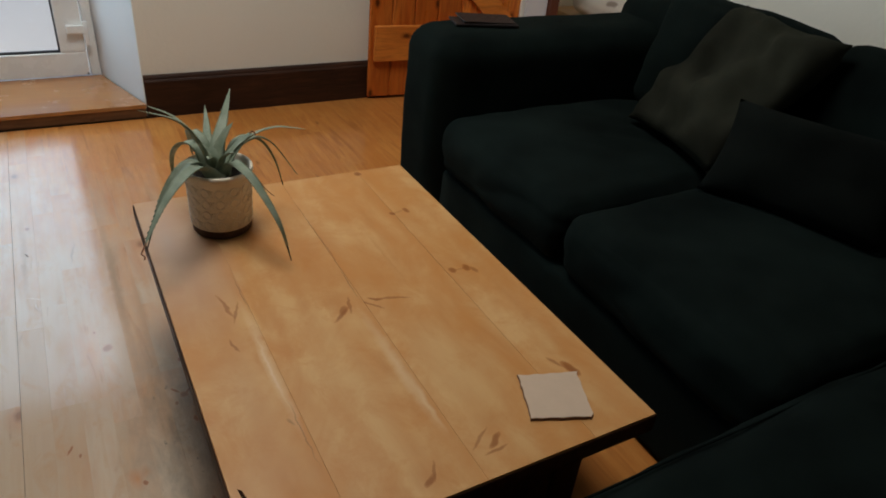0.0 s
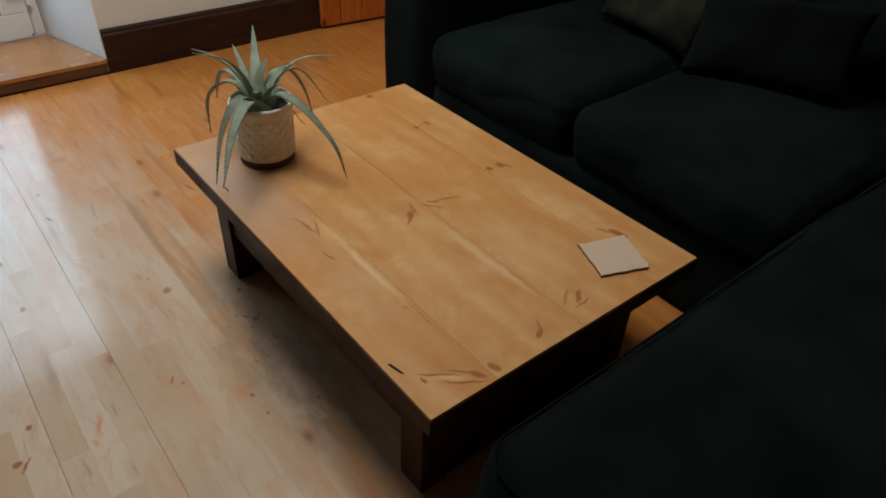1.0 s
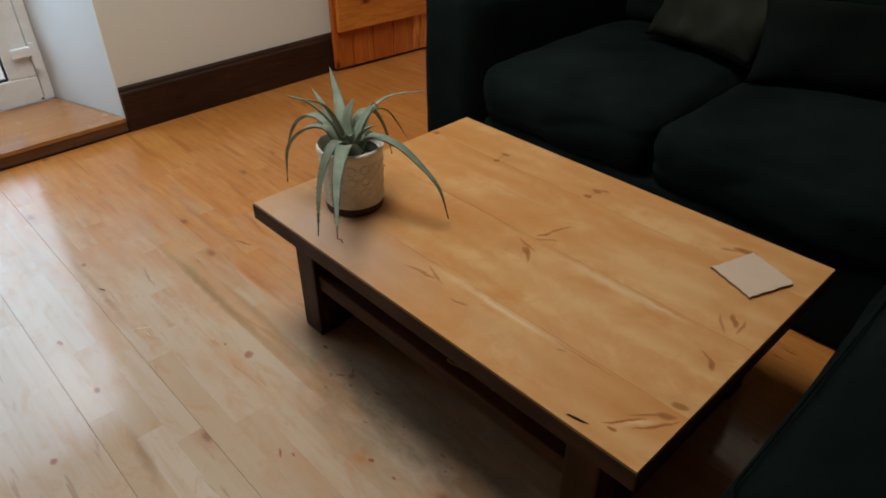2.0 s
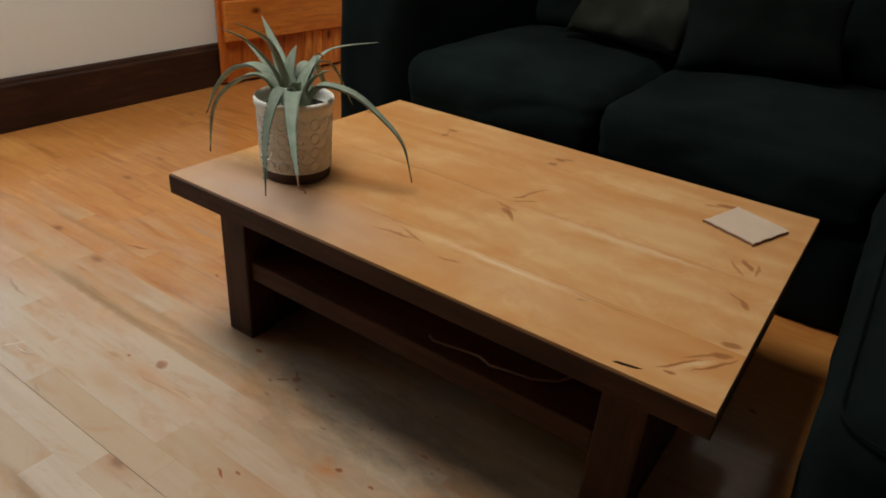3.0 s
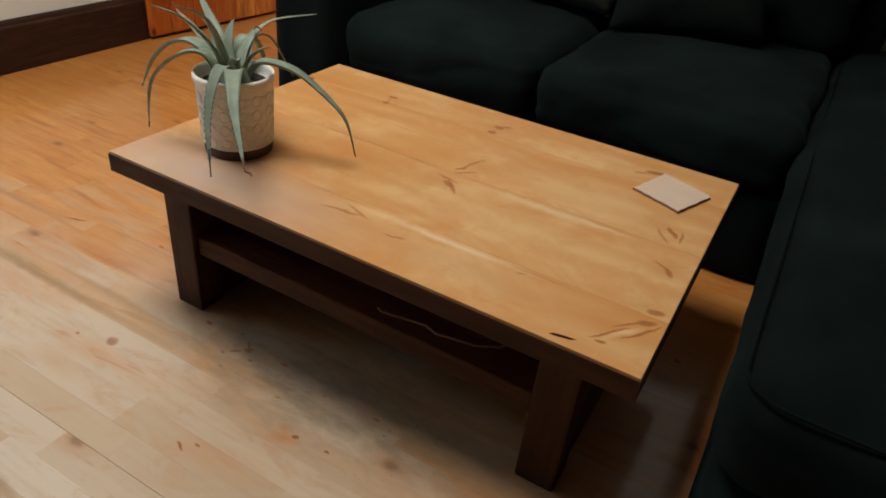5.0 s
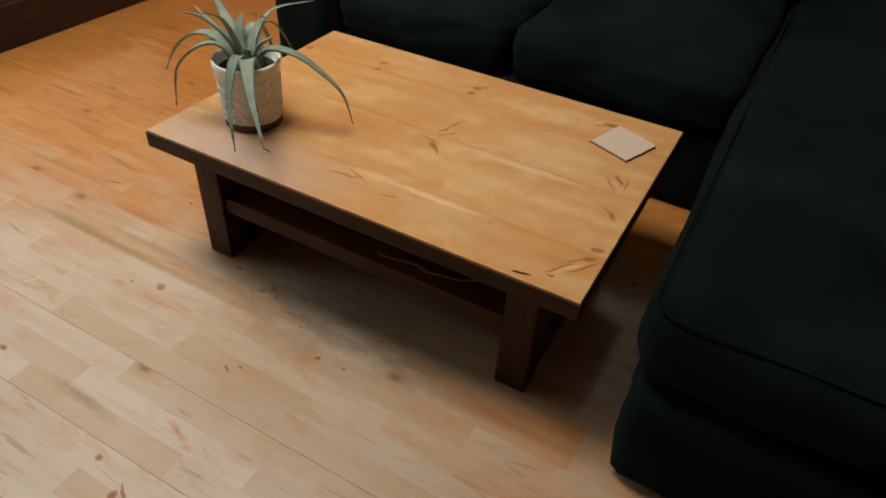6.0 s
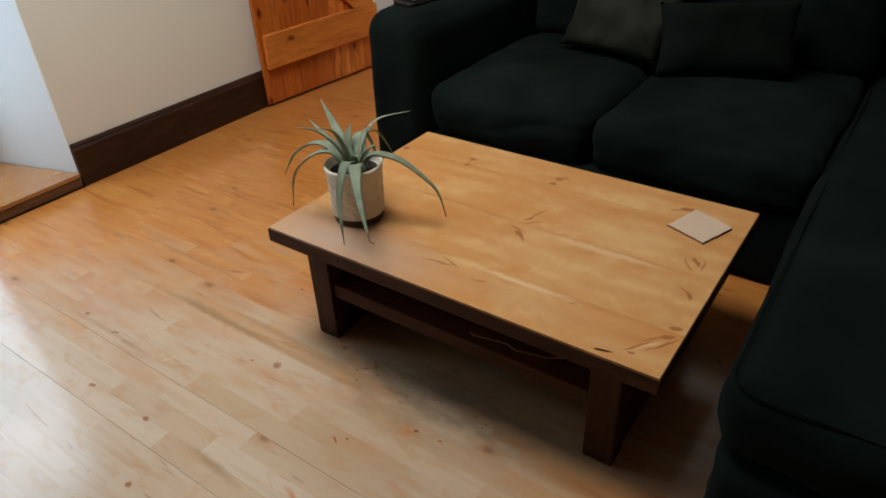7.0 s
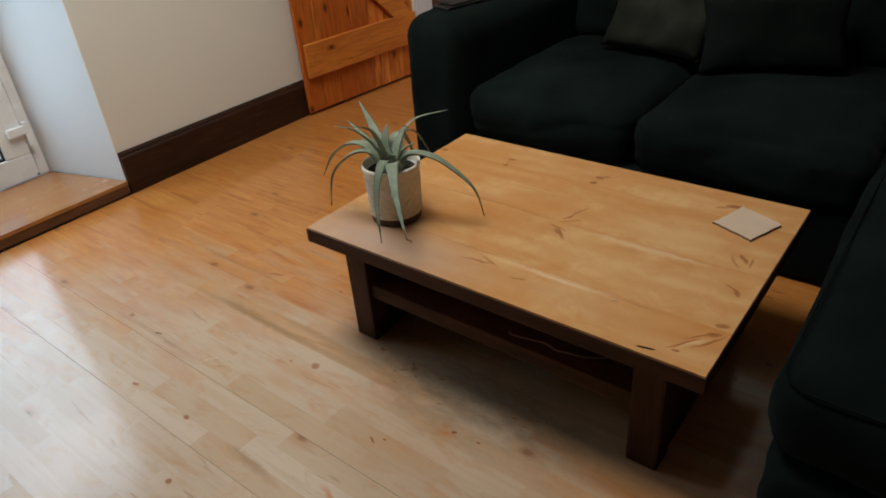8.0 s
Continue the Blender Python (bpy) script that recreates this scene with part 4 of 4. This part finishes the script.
def corner_sofa():
    s = thing("corner_sofa", (1.5, 0.5, 0), "large dark green velvet corner sofa with loose seat cushions", "sofa")
    part("seat_base", at(soft_box((1.06, 1.385, 0.26), 0.03, (0.005, 0.005, 0), 0.004, 16, 1), 1.510, 0.567, 0.135), sofa_cloth, s, "", True)
    part("arm", at(soft_box((1.09, 0.295, 0.685), 0.085, (0.006, 0.010, 0.004), 0.006, 26, 2), 1.497, 1.412, 0.345), sofa_cloth, s, "", True)
    part("back", at(soft_box((0.20, 1.78, 0.76), 0.08, (0.0, 0, 0.01), 0.006, 18, 3), 1.985, 0.670, 0.385), sofa_cloth, s, "", True)
    for i, (y0, y1) in enumerate(((-0.100, 0.600), (0.600, 1.262))):
        part("seat_cushion", at(soft_box((0.84, y1 - y0 - 0.003, 0.185), 0.055, (0.012, 0.0, 0.030), 0.012, 34, 5 + i, 0.014), 1.390, (y0 + y1) / 2, 0.352), sofa_cloth, s, "", True)
    for i, (y0, y1) in enumerate(((-0.105, 0.590), (0.594, 1.250))):
        part("back_cushion", at(soft_box((0.17, y1 - y0, 0.42), 0.07, (0.02, 0, 0.006), 0.010, 20, 9 + i, 0.008), 1.865, (y0 + y1) / 2, 0.628, 0, 13, 0), sofa_cloth, s, "", True)
    part("chaise_base", at(soft_box((2.09, 0.86, 0.26), 0.05, (0, 0, 0), 0.007, 22, 14, 0.014), 0.992, -0.556, 0.131), sofa_cloth, s, "", True)
    cushion = part("chaise_cushion", at(soft_box((2.08, 0.90, 0.19), 0.075, (0.010, 0.010, 0.015), 0.009, 34, 16, 0.012), 1.018, -0.555, 0.345), sofa_cloth, s, "", True)
    part("piping", piping(-0.006, 2.042, -0.990, -0.120, 0.424), sofa_cloth, cushion, "", True)
    return s


corner_sofa()


def pillow(centre, u, v, width, height, thick, seed, crease, cloth, label):
    """A loose pillow with its lower edge along u and its upright edge along v."""
    a, c = Vector(u).normalized(), Vector(v)
    c = (c - a * a.dot(c)).normalized()
    b = c.cross(a)
    m = Matrix((a, b, c)).transposed().to_4x4()
    m.translation = centre
    return tagged(part("throw_pillow", moved(throw_pillow(width, height, thick, seed, crease), m), cloth, None, "", True), label, "pillow")


pillow((1.650, 0.748, 0.672), (-0.07, -0.38, 0.0), (0.31, -0.03, 0.33), 0.43, 0.50, 0.12, 2.0, 0.055, pillow_cloth, "creased grey-olive velvet pillow leaning on the sofa back")
pillow((1.525, 0.350, 0.590), (0.14, -0.42, 0.015), (0.115, 0.06, 0.20), 0.47, 0.27, 0.12, 5.0, 0.022, pillow_dark_cloth, "dark green oblong pillow lying on the sofa seat")

# folded dark wallet on the arm
w = thing("leather_case", (1.19, 1.42, 0.690), "small dark brown leather case on the sofa arm", "case")
part("cover", moved(box(-0.11, -0.05, 0.0, 0.11, 0.05, 0.008, 0.003, 2), pose(1.19, 1.42, 0.6925, 0, 0, -14)), black_leather, w)
part("flap", moved(box(-0.09, -0.045, 0.0, 0.10, 0.05, 0.006, 0.002, 2), pose(1.195, 1.423, 0.7030, 3, 2, -10)), black_leather, w)


# ---- on the shelf of the table ----
def cord():
    pts = [(0.080, 0.494, 0.2155), (0.084, 0.490, 0.2065), (0.092, 0.470, 0.2015), (0.102, 0.430, 0.2000), (0.105, 0.402, 0.2010), (0.098, 0.386, 0.2030),
           (0.096, 0.376, 0.2005), (0.104, 0.345, 0.1995), (0.112, 0.300, 0.1995), (0.135, 0.262, 0.1995), (0.180, 0.240, 0.1995), (0.260, 0.250, 0.1995)]
    ob = part("cord", tube(pts, 0.0022, 8), cord_skin, None, "", True)
    return tagged(ob, "thin pale brown cord lying along the shelf", "cord")


cord()
r = thing("card_box", (0.30, 0.72, 0.197), "small dark red card box with two white marks", "box")
body = part("body", box(0.235, 0.655, 0.1975, 0.36, 0.80, 0.262, 0.002), red_card, r)
part("mark", box(0.2335, 0.722, 0.224, 0.2346, 0.725, 0.234), white_mark, body, "small white bar")
part("mark", box(0.2335, 0.714, 0.220, 0.2346, 0.717, 0.228), white_mark, body, "small white bar")


# ---- past the doorway: pine chest with folded linen ----
c = thing("pine_chest", (2.8, 2.2, 0), "pale pine chest standing past the doorway", "chest")
part("body", box(2.56, 1.50, 0.0, 3.05, 2.78, 0.345, 0.004), chest_wood, c)
part("lid", box(2.545, 1.485, 0.346, 3.06, 2.795, 0.372, 0.005, 2), chest_wood, c)
folded = thing("folded_linen", (2.8, 2.2, 0.372), "folded pale linen cushion with grey leaf print", "cushion")
cloth_body = part("cushion_body", at(soft_box((0.44, 1.16, 0.14), 0.06, (0.01, 0.01, 0.015), 0.016, 18, 21, 0.01), 2.79, 2.10, 0.447), linen, folded, "", True)


# ---- outside ----
ground = structure("ground", box(-30, 3.10, -0.20, 30, 60, -0.06), paving, "pale concrete paving outside the glazed door", "ground")


# ---- floor boards, last ----
def floor_boards():
    """Strips laid three to a board, with a wider joint at each board's edge and staggered ends."""
    rng = random.Random(21)
    width, rest, far_end = 0.0625, [], WALL_Y - 0.026
    ends = {4: 0.905, 2: 0.842, 3: 0.745, -2: 0.958, 6: 0.508, -1: 0.340, 0: 1.180, 1: 0.480}
    for k in range(-49, 65):
        x = -0.33 + width * k
        near = -1.32 < x < 0.98
        cuts, y = [], ends.get(k, rng.uniform(0.2, 0.6))
        while y > SOUTH:
            cuts.append(y)
            y -= rng.uniform(0.30, 0.62)
        y = cuts[0] + rng.uniform(0.30, 0.62)
        while y < far_end - 0.12:
            cuts.append(y)
            y += rng.uniform(0.30, 0.62)
        cuts = [SOUTH, *sorted(cuts), far_end]
        for a, b in zip(cuts, cuts[1:]):
            if x > WALL_X + 0.1:
                a, b = max(a, 0.36), (2.945 if b > 2.5 else b)
            if b - a < 0.03:
                continue
            wide_joint = k in (0, -3)
            drop = rng.uniform(0, 0.0001)
            bm = box(x + (0.0007 if wide_joint else 0.00002), a + 0.00003, -0.0175, x + width - 0.00002, b - 0.00003, -drop, 0.0003 if wide_joint else 0.0)
            if near and b > -0.25:
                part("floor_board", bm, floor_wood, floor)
            else:
                rest.append(bm)
    tagged(part("outer_boards", join(*rest), floor_wood, floor, "narrow varnished boards"), kind="stuff")


floor_boards()
